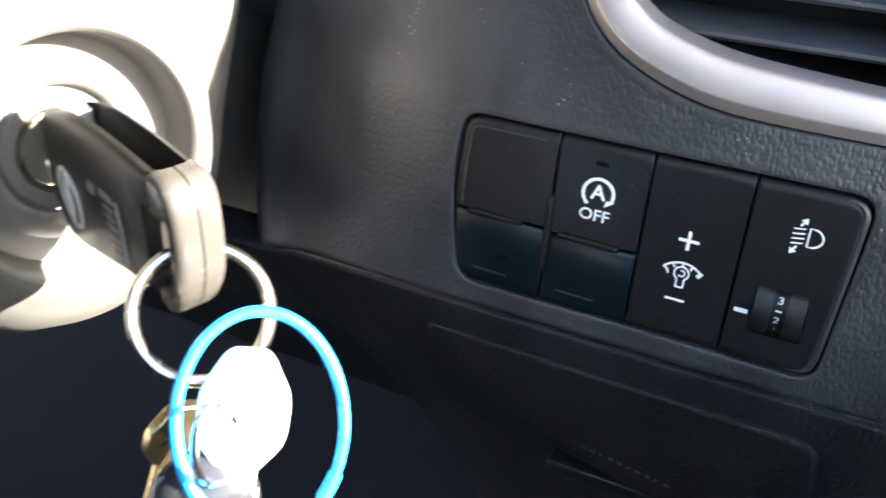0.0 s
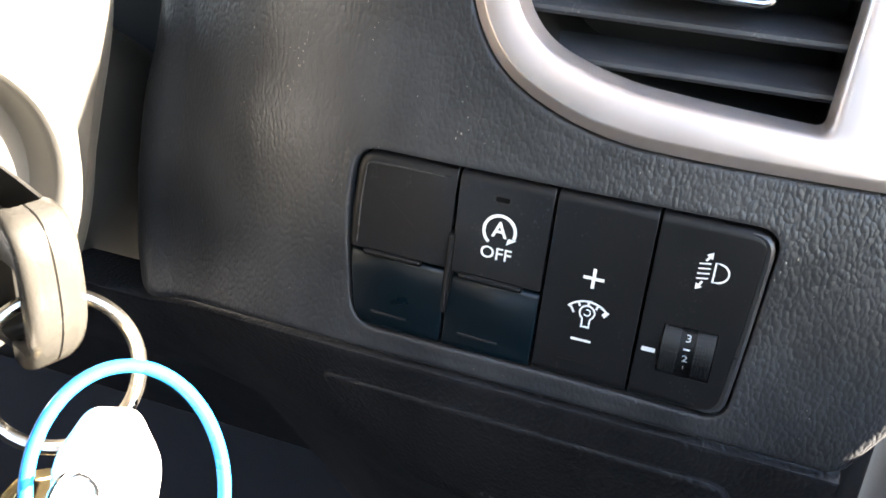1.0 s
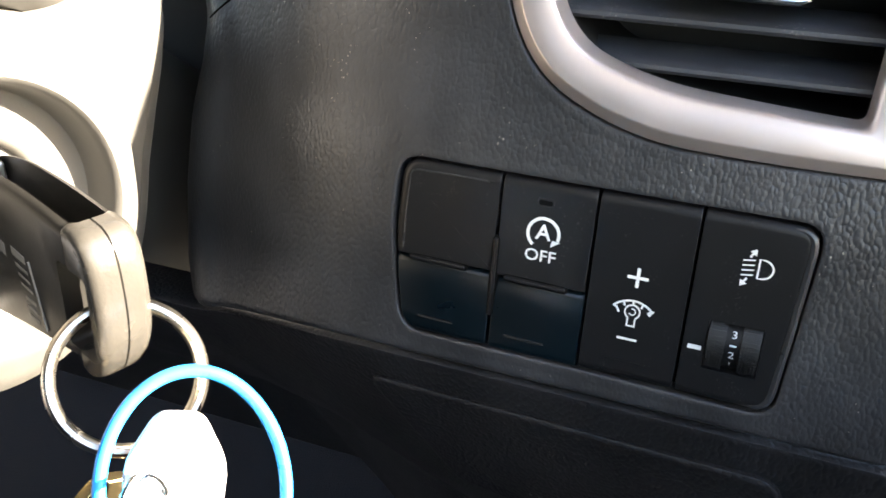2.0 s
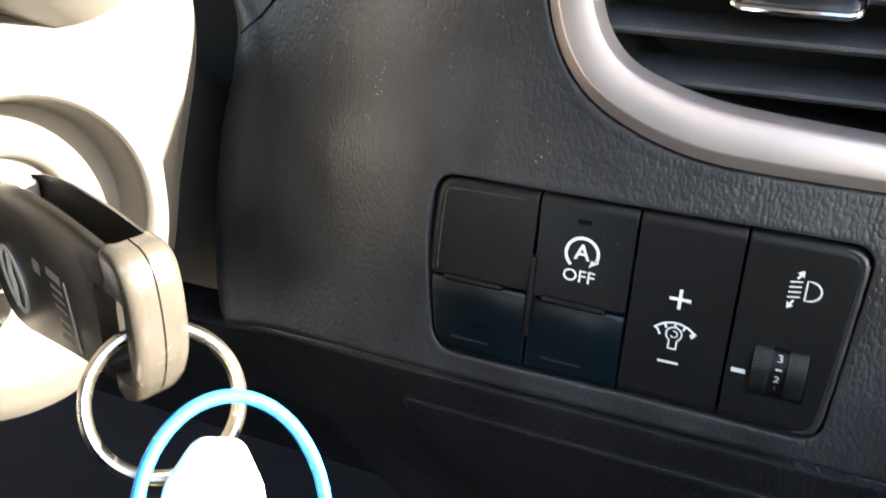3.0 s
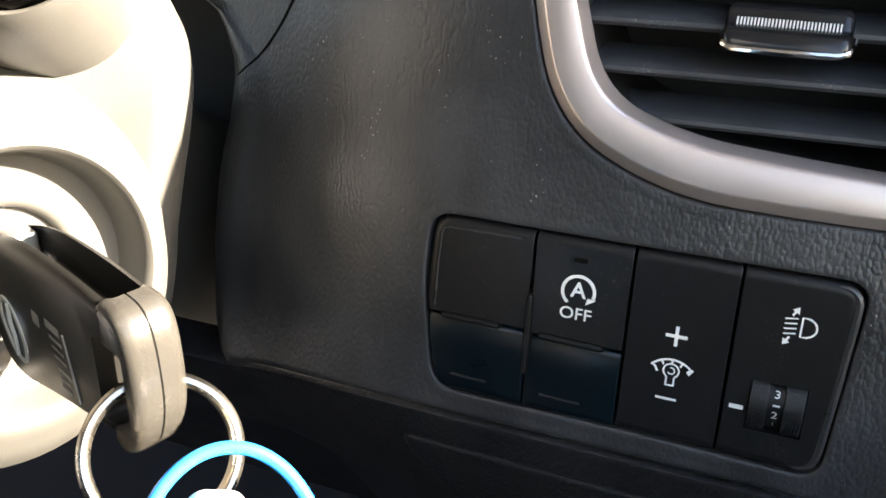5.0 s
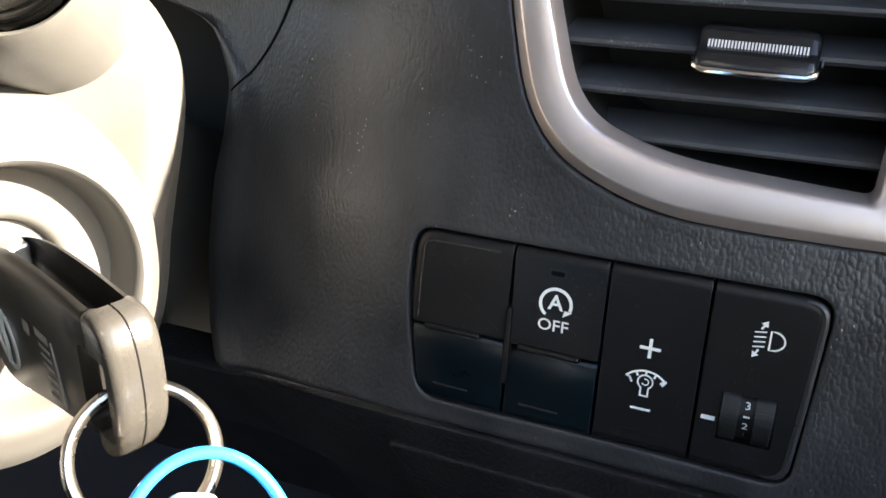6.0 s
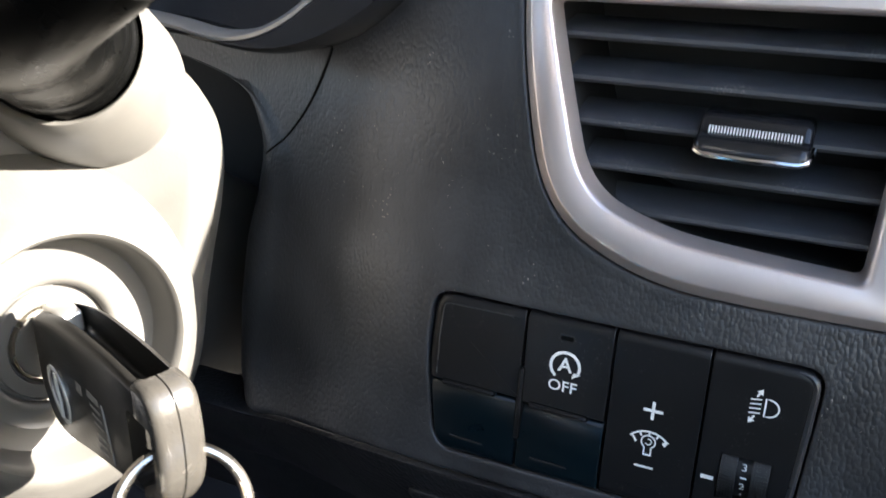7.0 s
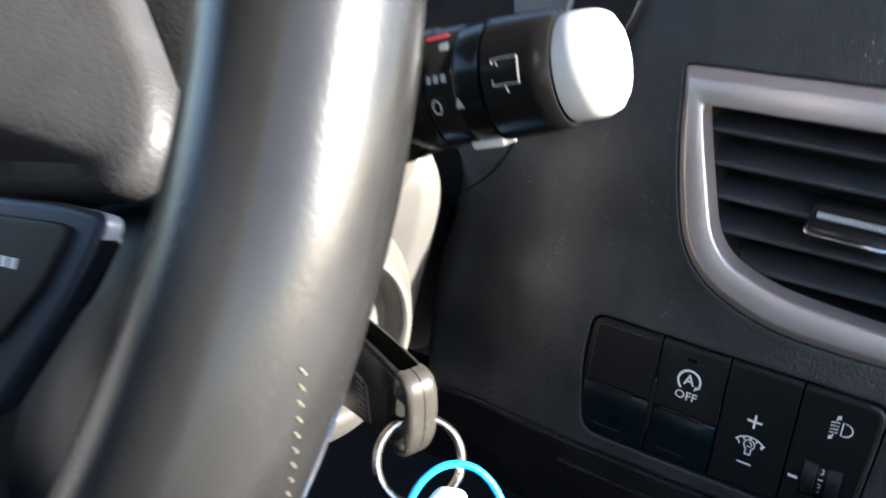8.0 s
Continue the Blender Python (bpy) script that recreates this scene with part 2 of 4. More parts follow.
def tube(bm, pts, r, n=10, closed=False, flatten=1.0):
    """A round bar along points."""
    pts = [Vector(p) for p in pts]
    rings, k, up = [], len(pts), None
    for i, p in enumerate(pts):
        a = pts[(i - 1) % k] if closed or i else p
        b = pts[(i + 1) % k] if closed or i < k - 1 else p
        t = (b - a).normalized()
        if up is None:
            up = t.orthogonal()
        up = (up - t * up.dot(t)).normalized()
        side = t.cross(up)
        rr = r(i / (k - 1)) if callable(r) else r
        rings.append([p + rr * (math.cos(2 * math.pi * j / n) * up + flatten * math.sin(2 * math.pi * j / n) * side) for j in range(n)])
    if closed:
        rings.append(rings[0])
        loops(bm, rings, True, False, False)
        bmesh.ops.remove_doubles(bm, verts=bm.verts, dist=1e-7)
    else:
        loops(bm, rings)


def block(bm, lo, hi, bev=0.0, m=Matrix()):
    """A box between two corners with rounded edges."""
    lo, hi = Vector(lo), Vector(hi)
    b2 = bmesh.new()
    bmesh.ops.create_cube(b2, size=1)
    for v in b2.verts:
        v.co = Vector(((v.co.x + 0.5) * (hi.x - lo.x) + lo.x, (v.co.y + 0.5) * (hi.y - lo.y) + lo.y, (v.co.z + 0.5) * (hi.z - lo.z) + lo.z))
    if bev:
        bmesh.ops.bevel(b2, geom=list(b2.edges), offset=bev, segments=3, profile=0.5, affect="EDGES", clamp_overlap=True)
    ids = {v: bm.verts.new(m @ v.co) for v in b2.verts}
    for fc in b2.faces:
        bm.faces.new([ids[v] for v in fc.verts])
    b2.free()


def bar(bm, a, b, w, fn, lift=0.00005, thick=0.00006):
    """A printed stroke from a to b, w wide, on the surface that fn maps."""
    a, b = Vector(a), Vector(b)
    t = (b - a).normalized()
    s = Vector((-t.y, t.x)) * w / 2
    q = [a - s, b - s, b + s, a + s]
    loops(bm, [[fn(p.x, p.y, lift) for p in q], [fn(p.x, p.y, lift + thick) for p in q]])


def stroke(bm, pts, w, fn, closed=False):
    pts = [Vector(p) for p in pts]
    n = len(pts)
    left, right = [], []
    for i, p in enumerate(pts):
        a = pts[i - 1] if closed or i else p
        b = pts[(i + 1) % n] if closed or i < n - 1 else p
        t = (b - a).normalized()
        s = Vector((-t.y, t.x)) * w / 2
        left.append(p + s)
        right.append(p - s)
    for i in range(n if closed else n - 1):
        j = (i + 1) % n
        q = [left[i], left[j], right[j], right[i]]
        loops(bm, [[fn(p.x, p.y, 0.00005) for p in q], [fn(p.x, p.y, 0.00011) for p in q]])


def arc_pts(cx, cz, r, a0, a1, n=20, rz=None):
    return [(cx + r * math.cos(radians(a0 + (a1 - a0) * i / n)), cz + (rz or r) * math.sin(radians(a0 + (a1 - a0) * i / n))) for i in range(n + 1)]


def oval(c, axis, rx, rz, n=90):
    """Points of an upright oval in the plane across axis."""
    axis = Vector(axis).normalized()
    e1 = axis.cross(Vector((0, 0, 1))).normalized()
    e2 = e1.cross(axis)
    return [Vector(c) + e1 * rx * math.cos(2 * math.pi * i / n) + e2 * rz * math.sin(2 * math.pi * i / n) for i in range(n)]


def lettering(bm, text, size, x, z, fn, wide=1.0, bold=0.0):
    """Characters of the built-in font, centred at x, z, size metres high (capitals)."""
    cu = bpy.data.curves.new("text", "FONT")
    cu.body, cu.size, cu.align_x, cu.align_y, cu.extrude, cu.resolution_u = text, size / 0.69, "CENTER", "CENTER", 0, 3
    cu.offset = bold
    tmp = bpy.data.objects.new("text", cu)
    scene.collection.objects.link(tmp)
    me = bpy.data.meshes.new_from_object(tmp.evaluated_get(bpy.context.evaluated_depsgraph_get()))
    bpy.data.objects.remove(tmp)
    ids = [bm.verts.new(fn(x + v.co.x * wide, z + v.co.y, 0.0001)) for v in me.vertices]
    for p in me.polygons:
        bm.faces.new([ids[i] for i in p.vertices])
    bpy.data.meshes.remove(me)


def cut(ob, cutters):
    """Cuts closed shapes out of a closed mesh for good."""
    for c in cutters:
        mod = ob.modifiers.new("cut", "BOOLEAN")
        mod.operation, mod.object, mod.solver, mod.use_self = "DIFFERENCE", c, "EXACT", False
    bpy.context.view_layer.update()
    me = bpy.data.meshes.new_from_object(ob.evaluated_get(bpy.context.evaluated_depsgraph_get()))
    ob.modifiers.clear()
    old = ob.data
    ob.data = me
    me.name = ob.name
    bpy.data.meshes.remove(old)
    for p in me.polygons:
        p.use_smooth = len(p.vertices) < 8
    me.set_sharp_from_angle(angle=radians(35))
    for c in cutters:
        d = c.data
        bpy.data.objects.remove(c)
        bpy.data.meshes.remove(d)


# ---- dashboard shape ----
def dash_y(x, z):
    """Depth of the fascia: upright at the switches, leaning back above, falling away to its rolled end."""
    y = 0.2 * (math.sqrt(z * z + 0.0001) + z) / 2 - 0.001
    if x < -0.04:
        y += 3.3 * (-0.04 - max(x, -0.10)) ** 2 + 0.40 * max(0.0, -0.10 - x)
    if z < -0.0518:
        y += 0.0013 * ((-0.0518 - z) / 0.0017) ** 2
    return y


def dip(x):
    """How far the lower edge of the fascia drops towards the column."""
    return 1.9 * max(0.0, -0.04 - max(x, -0.128)) ** 2


def low(x, z):
    return z - dip(x) * max(0.0, (-0.030 - z) / 0.0235)


def on_dash(x, z, d):
    return Vector((x, dash_y(x, z) - d, z))


def left_end(z):
    """Where the fascia rolls back towards the steering column."""
    ends = [(-0.06, -0.134), (-0.053, -0.1385), (-0.045, -0.1405), (-0.028, -0.1395), (-0.005, -0.1360), (0.011, -0.1320), (0.022, -0.1312), (0.030, -0.1322), (0.037, -0.1350), (0.0410, -0.1380), (0.0435, -0.1445), (0.0455, -0.1530), (0.0475, -0.170), (0.051, -0.21), (0.060, -0.26), (0.11, -0.30), (0.3, -0.42)]
    for (z0, x0), (z1, x1) in zip(ends, ends[1:]):
        if z <= z1:
            t = max(0, (z - z0) / (z1 - z0))
            return x0 + (x1 - x0) * t
    return x1


def right_end(z):
    return 0.0755 + 0.55 * (max(-0.055, min(z, 0.012)) + 0.055)


panel_line = rounded([(-0.0512, 0.0014), (-0.0529, -0.018), (-0.0487, -0.0466), (0.0, -0.0464), (0.0475, -0.0472), (0.0503, 0.0014), (0.0, 0.0012)], [0.006, 0.012, 0.007, 0.01, 0.006, 0.006, 0.01], 6)
vent_out = rounded([(-0.0386, 0.0910), (-0.0340, 0.060), (-0.0237, 0.0267), (0.004, 0.0136), (0.035, 0.0126), (0.0745, 0.0136), (0.0755, 0.0955)], [0.0015, 0.02, 0.02, 0.02, 0.02, 0.006, 0.004], 9)
vent_in = rounded([(-0.0294, 0.0797), (-0.0241, 0.062), (-0.0142, 0.0335), (0.007, 0.0258), (0.03, 0.0240), (0.0535, 0.0229), (0.0565, 0.0818)], [0.0025, 0.02, 0.012, 0.02, 0.02, 0.003, 0.004], 9)


def roll_of(z):
    """Radius of the rolled end: wide beside the lock, tight where the fascia passes over the column."""
    return 0.020 - 0.014 * max(0.0, min(1.0, (z - 0.026) / 0.014))


def surface_y(x, z):
    """Depth of the fascia, its rolled end included."""
    roll = roll_of(z)
    x1 = left_end(z) + roll
    if x >= x1:
        return dash_y(x, z)
    return dash_y(x1, z) + roll - math.sqrt(max(0, roll ** 2 - (x1 - x) ** 2))


def inside(p, line):
    hit = False
    for a, b in zip(line, line[1:] + line[:1]):
        if (a.y > p.y) != (b.y > p.y) and p.x < (b.x - a.x) * (p.y - a.y) / (b.y - a.y) + a.x:
            hit = not hit
    return hit


def nearest(p, line):
    best = None
    for a, b in zip(line, line[1:] + line[:1]):
        e = b - a
        t = max(0, min(1, (p - a).dot(e) / max(e.length_squared, 1e-14)))
        q = a + e * t
        d = (q - p).length
        if best is None or d < best[0]:
            best = (d, q)
    return best


def fascia():
    bm = bmesh.new()
    STEP = 0.0011
    zs = [-0.0535, -0.0532, -0.0528, -0.0524, -0.0518, -0.0511]
    while zs[-1] < 0.116:
        zs.append(zs[-1] + STEP)
    cols = [("deep", d) for d in (0.10, 0.06, 0.03, 0.012)] + [("roll", a) for a in range(0, 91, 9)]
    xs, x = [], -0.106
    while x < 0.0680:
        xs.append(x)
        x += STEP
    lips = (panel_line, inset(vent_out, -0.0005))
    holes = tuple(inset(h, -0.0016) for h in lips)
    top0, lean = zs[-1], math.atan(0.2)
    rows = [("face", z) for z in zs] + [("top", a) for a in range(4, 79, 6)] + [("flat", d) for d in (0.05, 0.15, 0.3, 0.42)]
    grid = []
    for kind, w in rows:
        z = w if kind == "face" else top0
        row = []

        def lift(x, y):
            """Carries the upper edge back over the top of the dashboard."""
            if kind == "face":
                return Vector((x, y, low(x, z)))
            R = 0.065
            a1 = radians(w if kind == "top" else 76) + lean
            y2 = y + R * (math.cos(lean) - math.cos(a1))
            z2 = z + R * (math.sin(a1) - math.sin(lean))
            return Vector((x, y2 + (w if kind == "flat" else 0), z2 + (0.02 * w if kind == "flat" else 0)))

        xl, xr = left_end(z), right_end(z)
        roll = roll_of(z)
        x1 = xl + roll
        y1 = dash_y(x1, z)
        for k2, v in cols:
            if k2 == "deep":
                row.append(lift(xl, y1 + roll + v))
            else:
                row.append(lift(x1 - roll * math.cos(radians(v)), y1 + roll * (1 - math.sin(radians(v)))))
        row += [lift(x1 + (xs[0] - x1) * t, dash_y(x1 + (xs[0] - x1) * t, z)) for t in (0.25, 0.5, 0.75)]
        for x in xs:
            p = Vector((x, z))
            if kind == "face":
                for h in holes:
                    d, q = nearest(p, h) if abs(z - 0.022) < 0.09 else (1, p)
                    if d < 0.45 * STEP:
                        p = q
            row.append(lift(p.x, dash_y(p.x, p.y)) if kind != "face" else Vector((p.x, dash_y(p.x, p.y), low(p.x, p.y))))
        for a in range(0, 91, 15):
            r = 0.0060
            row.append(lift(xr - r + r * math.sin(radians(a)), dash_y(xr, z) + r * (1 - math.cos(radians(a)))))
        row += [lift(xr, dash_y(xr, z) + d) for d in (0.008, 0.03, 0.08)]
        grid.append([bm.verts.new(v) for v in row])
    nface = len(zs)
    for j in range(len(grid) - 1):
        for i in range(len(grid[0]) - 1):
            q = (grid[j][i], grid[j][i + 1], grid[j + 1][i + 1], grid[j + 1][i])
            if j < nface - 1 and len(cols) + 2 <= i < len(grid[0]) - 10:
                c = sum((v.co for v in q), Vector()) / 4
                if any(inside(Vector((c.x, c.z)), h) for h in holes):
                    continue
            bm.faces.new(q)
    # lips of the openings, with the thickness of the wall
    for h in lips:
        rings = []
        for out, d in ((0.0036, -0.0001), (0.0028, 0.00003), (0.0012, 0.00005), (0.0005, 0.0), (0.00012, -0.0002), (0.0, -0.0006), (0.0, -0.012)):
            rings.append([on_dash(p.x, p.y, d) for p in inset(h, -out)])
        loops(bm, rings, True, False, False)
    return bm


ob = part("dashboard", fascia(), "dash", smooth=50)
tagged(ob, "dark grey leather-grained dashboard fascia with dust specks", "dashboard", kind="structure")


# ---- knee panel below the joint ----
def knee_y(x, z):
    """Flush under the switches by the door, falling away below and towards the column."""
    drop = max(0, -0.0542 - z)
    side = max(0, 0.03 - max(x, -0.16))
    return dash_y(max(x, -0.126), -0.05) - 0.0004 + (0.20 + 3.6 * side) * drop + 3.0 * min(drop, 0.1) ** 2


def knee(x, z, d):
    return Vector((x, knee_y(x, z) - d, z))


def knee_panel():
    bm = bmesh.new()
    zs = [-0.0540, -0.0542, -0.0545, -0.0549] + [-0.0555 - 0.0010 * i - 0.00006 * i * i for i in range(76)]

    def fn(u, v):
        z = zs[round(v * (len(zs) - 1))]
        x = -0.42 + (right_end(-0.055) + 0.42) * u
        lip = 0.0030 * max(0, 1 - (-0.0540 - z) / 0.0016) ** 3
        return Vector((x, knee_y(x, z) + lip, z - dip(x)))

    sheet(bm, fn, 120, len(zs) - 1)
    rim = [e for e in bm.edges if len(e.link_faces) == 1]
    got = bmesh.ops.extrude_edge_only(bm, edges=rim)
    for v in got["geom"]:
        if isinstance(v, bmesh.types.BMVert):
            v.co.y += 0.02
    return bm


ob = part("knee_panel", knee_panel(), "lower")
tagged(ob, "dark pebble-grained lower dashboard panel under the switches", "dashboard panel", kind="structure")


def coin_tray():
    t = thing("coin_tray", "closed black coin tray lid with a moulded legend", "storage tray", at=knee(0.0, -0.1, 0))
    line = rounded([(-0.062, -0.0666), (0.054, -0.0643), (0.0585, -0.1170), (-0.040, -0.1180)], [0.008, 0.008, 0.003, 0.003], 6)
    bm = bmesh.new()
    slab(bm, line, 0.0022, -0.006, 0.0016, knee)
    part("lid", bm, "lower", t)
    bm = bmesh.new()
    block(bm, (-0.022, 0, -0.1240), (0.056, 0.009, -0.1195), 0.0012, Matrix.Translation((0, knee_y(0, -0.1215) - 0.004, 0)))
    part("grip_lip", bm, "switch", t)
    for i in range(11):
        bm = bmesh.new()
        x = -0.0125 + i * 0.0030
        bar(bm, (x, -0.1035), (x + (0.0016 if i % 3 else 0.0009), -0.1037), 0.0017, lambda a, b, d: knee(a, b, d + 0.0022))
        part("legend_bar", bm, "faint", t)


coin_tray()


# ---- switch bank ----
SW_GROUP = "switches in the bank"


def raised(front):
    return lambda x, z, d: on_panel(x, z, d + front)


def on_panel(x, z, d):
    """The flat plane of the switch faces."""
    return Vector((x, 0.018 * z - d, z))


def backing():
    bm = bmesh.new()
    loops(bm, [[on_dash(p.x, p.y, -0.0062) for p in panel_line], [on_dash(p.x, p.y, -0.0085) for p in panel_line]])
    ob = part("switch_backing", bm, "void")
    tagged(ob, "black backing behind the switch gaps", "switch backing", kind="structure")


backing()
SW_F = 0.0003


def edge_widths(line):
    """Wide rounding along the outside of the bank, narrow at the gaps."""
    out, thin = [], inset(line, 0.0003)
    for p, q in zip(line, thin):
        d, at = nearest(p, panel_line)
        out.append((p - at).normalized() * 0.0021 if d < 0.0019 else q - p)
    return out


def key_face(bm, pts, radii, fn, front=SW_F):
    line = rounded(pts, radii, 5)
    slab(bm, line, front, -0.006, edge_widths(line), fn)


def rib(bm, a, b, w, top=0.0007):
    """A thin raised rib with round ends."""
    a, b = Vector(a), Vector(b)
    t = (b - a).normalized()
    s = Vector((-t.y, t.x)) * w / 2
    slab(bm, rounded([a - s, b - s, b + s, a + s], w * 0.5, 4), top, -0.005, w * 0.3, on_panel)


def ribbed(name, a, b, w, parent):
    """A rib in its dark slot."""
    bm = bmesh.new()
    e = (Vector(b) - Vector(a)).normalized() * 0.0004
    rib(bm, Vector(a) - e * 1.4, Vector(b) + e * 1.4, w + 0.0012, 0.00044)
    slot = part(name + "_slot", bm, "void", parent)
    bm = bmesh.new()
    rib(bm, a, b, w, 0.0012)
    part(name, bm, "switch", slot)


def hollow_plate(bm, x0, x1, top, bottom, corner=0.0):
    """A plate whose face is hollowed towards its upper edge; corner rounds its lower left."""
    rows = []
    for k in range(25):
        u = k / 24
        z = bottom + (top - bottom) * u
        c = max(0.0, corner - (z - bottom))
        xl = x0 + (corner - math.sqrt(max(0.0, corner ** 2 - c * c)) if corner else 0.0) + (0.0030 * (1 - u) if corner else 0.0)
        d = SW_F - 0.0015 * u ** 9
        e = 0.0009 if corner else 0.0003
        if k in (0, 24):
            d -= 0.0006
        rows.append([on_panel(xl, z, -0.006), on_panel(xl, z, d - e), on_panel(xl + e * 0.4, z, d - e * 0.3), on_panel(xl + e, z, d), on_panel(x1 - 0.0003, z, d), on_panel(x1, z, d - 0.0003), on_panel(x1, z, -0.006)])
    loops(bm, rows, False, True, True)


def blank_pair():
    t = thing("switch_blank", "black unmarked blanking switch with two plain plates", "switch", SW_GROUP, on_panel(-0.038, -0.046, 0))
    bm = bmesh.new()
    key_face(bm, [(-0.0504, 0.0007), (-0.0244, 0.0006), (-0.0244, -0.0248), (-0.0511, -0.0248), (-0.0516, -0.018)], [0.0056, 0.0004, 0.0004, 0.0004, 0.006], on_panel)
    plate = part("upper_plate", bm, "switch", t)
    # Moulded line, coloured lighter for the glint along the bevel.
    bm = bmesh.new()
    tube(bm, [on_panel(x, z, SW_F) for x, z in ((-0.0490, -0.0232), (-0.0487, -0.0120), (-0.0480, -0.0032), (-0.0474, -0.0022), (-0.0462, -0.0018), (-0.0360, -0.0016), (-0.0262, -0.0016))], 0.00022, 6)
    part("moulded_line", bm, "glintedge", plate, "thin moulded line inside the edge")
    bm = bmesh.new()
    hollow_plate(bm, -0.0511, -0.0244, -0.0256, -0.0457, 0.0050)
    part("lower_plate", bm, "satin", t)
    bm = bmesh.new()
    bar(bm, (-0.0435, -0.0413), (-0.0338, -0.0415), 0.0005, on_panel, 0.0002, 0.0005)
    part("ridge", bm, "wheelgrip", t)
    ribbed("hinge_rib", (-0.0467, -0.0251), (-0.0316, -0.0253), 0.0011, t)


def stop_start():
    t = thing("stop_start_switch", "black engine stop start switch marked A OFF", "switch", SW_GROUP, on_panel(-0.012, -0.046, 0))
    bm = bmesh.new()
    key_face(bm, [(-0.0236, 0.0006), (-0.0004, 0.0006), (-0.0004, -0.0254), (-0.0236, -0.0254)], 0.0004, on_panel)
    button = part("button", bm, "switch", t)
    top = raised(SW_F)
    bm = bmesh.new()
    slab(bm, rounded([(-0.0147, -0.0035), (-0.0105, -0.0035), (-0.0105, -0.0055), (-0.0147, -0.0055)], 0.0006, 3), 0.00014, -0.0002, 0.0001, top)
    window = part("lamp_window", bm, "switch", button)
    bm = bmesh.new()
    slab(bm, rounded([(-0.0143, -0.0039), (-0.0109, -0.0039), (-0.0109, -0.0051), (-0.0143, -0.0051)], 0.0005, 3), 0.0002, 0.0, 0.00005, top)
    part("lamp_lens", bm, "void", window)
    bm = bmesh.new()
    stroke(bm, arc_pts(-0.0124, -0.0124, 0.0039, 232, -20, 34), 0.0008, top)
    p = Vector((-0.0124 + 0.0039 * math.cos(radians(-30)), -0.0124 + 0.0039 * math.sin(radians(-30))))
    loops(bm, [[top(*(p + Vector(v)), d) for v in ((-0.0014, -0.0012), (0.0010, 0.0004), (-0.0010, 0.0006))] for d in (0.00005, 0.00011)])
    part("ring_arrow", bm, "white", button, "white circular arrow")
    bm = bmesh.new()
    lettering(bm, "A", 0.0038, -0.0124, -0.0122, top, 1.0, 0.00010)
    part("letter", bm, "white", button, "white letter A", smooth=0)
    bm = bmesh.new()
    lettering(bm, "OFF", 0.0030, -0.0126, -0.0183, top, 1.05, 0.00004)
    part("word", bm, "white", button, "white word OFF", smooth=0)
    bm = bmesh.new()
    hollow_plate(bm, -0.0236, -0.0004, -0.0262, -0.0458)
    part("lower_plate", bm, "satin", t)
    bm = bmesh.new()
    bar(bm, (-0.0195, -0.0415), (-0.0092, -0.0417), 0.0005, on_panel, 0.0002, 0.0005)
    part("ridge", bm, "wheelgrip", t)
    ribbed("hinge_rib", (-0.0210, -0.0256), (-0.0053, -0.0259), 0.0011, t)
    ribbed("divider_rib", (-0.0240, -0.0156), (-0.0240, -0.0366), 0.0011, t)


def dimmer():
    t = thing("dimmer_switch", "black instrument light dimmer rocker with white signs", "switch", SW_GROUP, on_panel(0.012, -0.046, 0))
    bm = bmesh.new()
    key_face(bm, [(0.0004, 0.0006), (0.0236, 0.0006), (0.0236, -0.0459), (0.0004, -0.0459)], 0.0004, on_panel)
    rocker = part("rocker", bm, "switch", t)
    top = raised(SW_F)
    bm = bmesh.new()
    bar(bm, (0.0092, -0.0188), (0.0142, -0.0188), 0.0008, top)
    bar(bm, (0.0117, -0.0163), (0.0117, -0.0213), 0.0008, top, 0.00006)
    part("plus_sign", bm, "white", rocker, "white plus sign")
    bm = bmesh.new()
    bar(bm, (0.0088, -0.0350), (0.0137, -0.0350), 0.0006, top)
    part("minus_sign", bm, "white", rocker, "white minus sign")
    bm = bmesh.new()
    cx, cz = 0.0116, -0.0267
    stroke(bm, arc_pts(cx, cz - 0.0045, 0.0064, 42, 138, 18), 0.0005, top)
    for a in (46, 68, 90, 112, 134):
        d = Vector((math.cos(radians(a)), math.sin(radians(a))))
        bar(bm, Vector((cx, cz - 0.0045)) + d * 0.0052, Vector((cx, cz - 0.0045)) + d * 0.0064, 0.0005, top, 0.00007)
    bar(bm, (cx + 0.0040, cz - 0.0012), (cx + 0.0050, cz + 0.0002), 0.0005, top, 0.00007)
    bar(bm, (cx - 0.0032, cz - 0.0016), (cx - 0.0040, cz - 0.0002), 0.0005, top, 0.00007)
    stroke(bm, arc_pts(cx, cz - 0.0010, 0.0018, -60, 240, 18), 0.0004, top)
    stroke(bm, arc_pts(cx, cz - 0.0010, 0.0008, -150, 110, 10), 0.0003, top)
    bar(bm, (cx - 0.0009, cz - 0.0026), (cx - 0.0009, cz - 0.0046), 0.0004, top)
    bar(bm, (cx + 0.0009, cz - 0.0026), (cx + 0.0009, cz - 0.0046), 0.0004, top)
    bar(bm, (cx - 0.0011, cz - 0.0047), (cx + 0.0011, cz - 0.0047), 0.0004, top, 0.00007)
    part("lamp_symbol", bm, "white", rocker, "white lamp dimmer symbol")
    bm = bmesh.new()
    bar(bm, (0.0065, -0.0412), (0.0165, -0.0412), 0.0006, top, 0.0, 0.0003)
    part("ridge", bm, "switch", rocker)


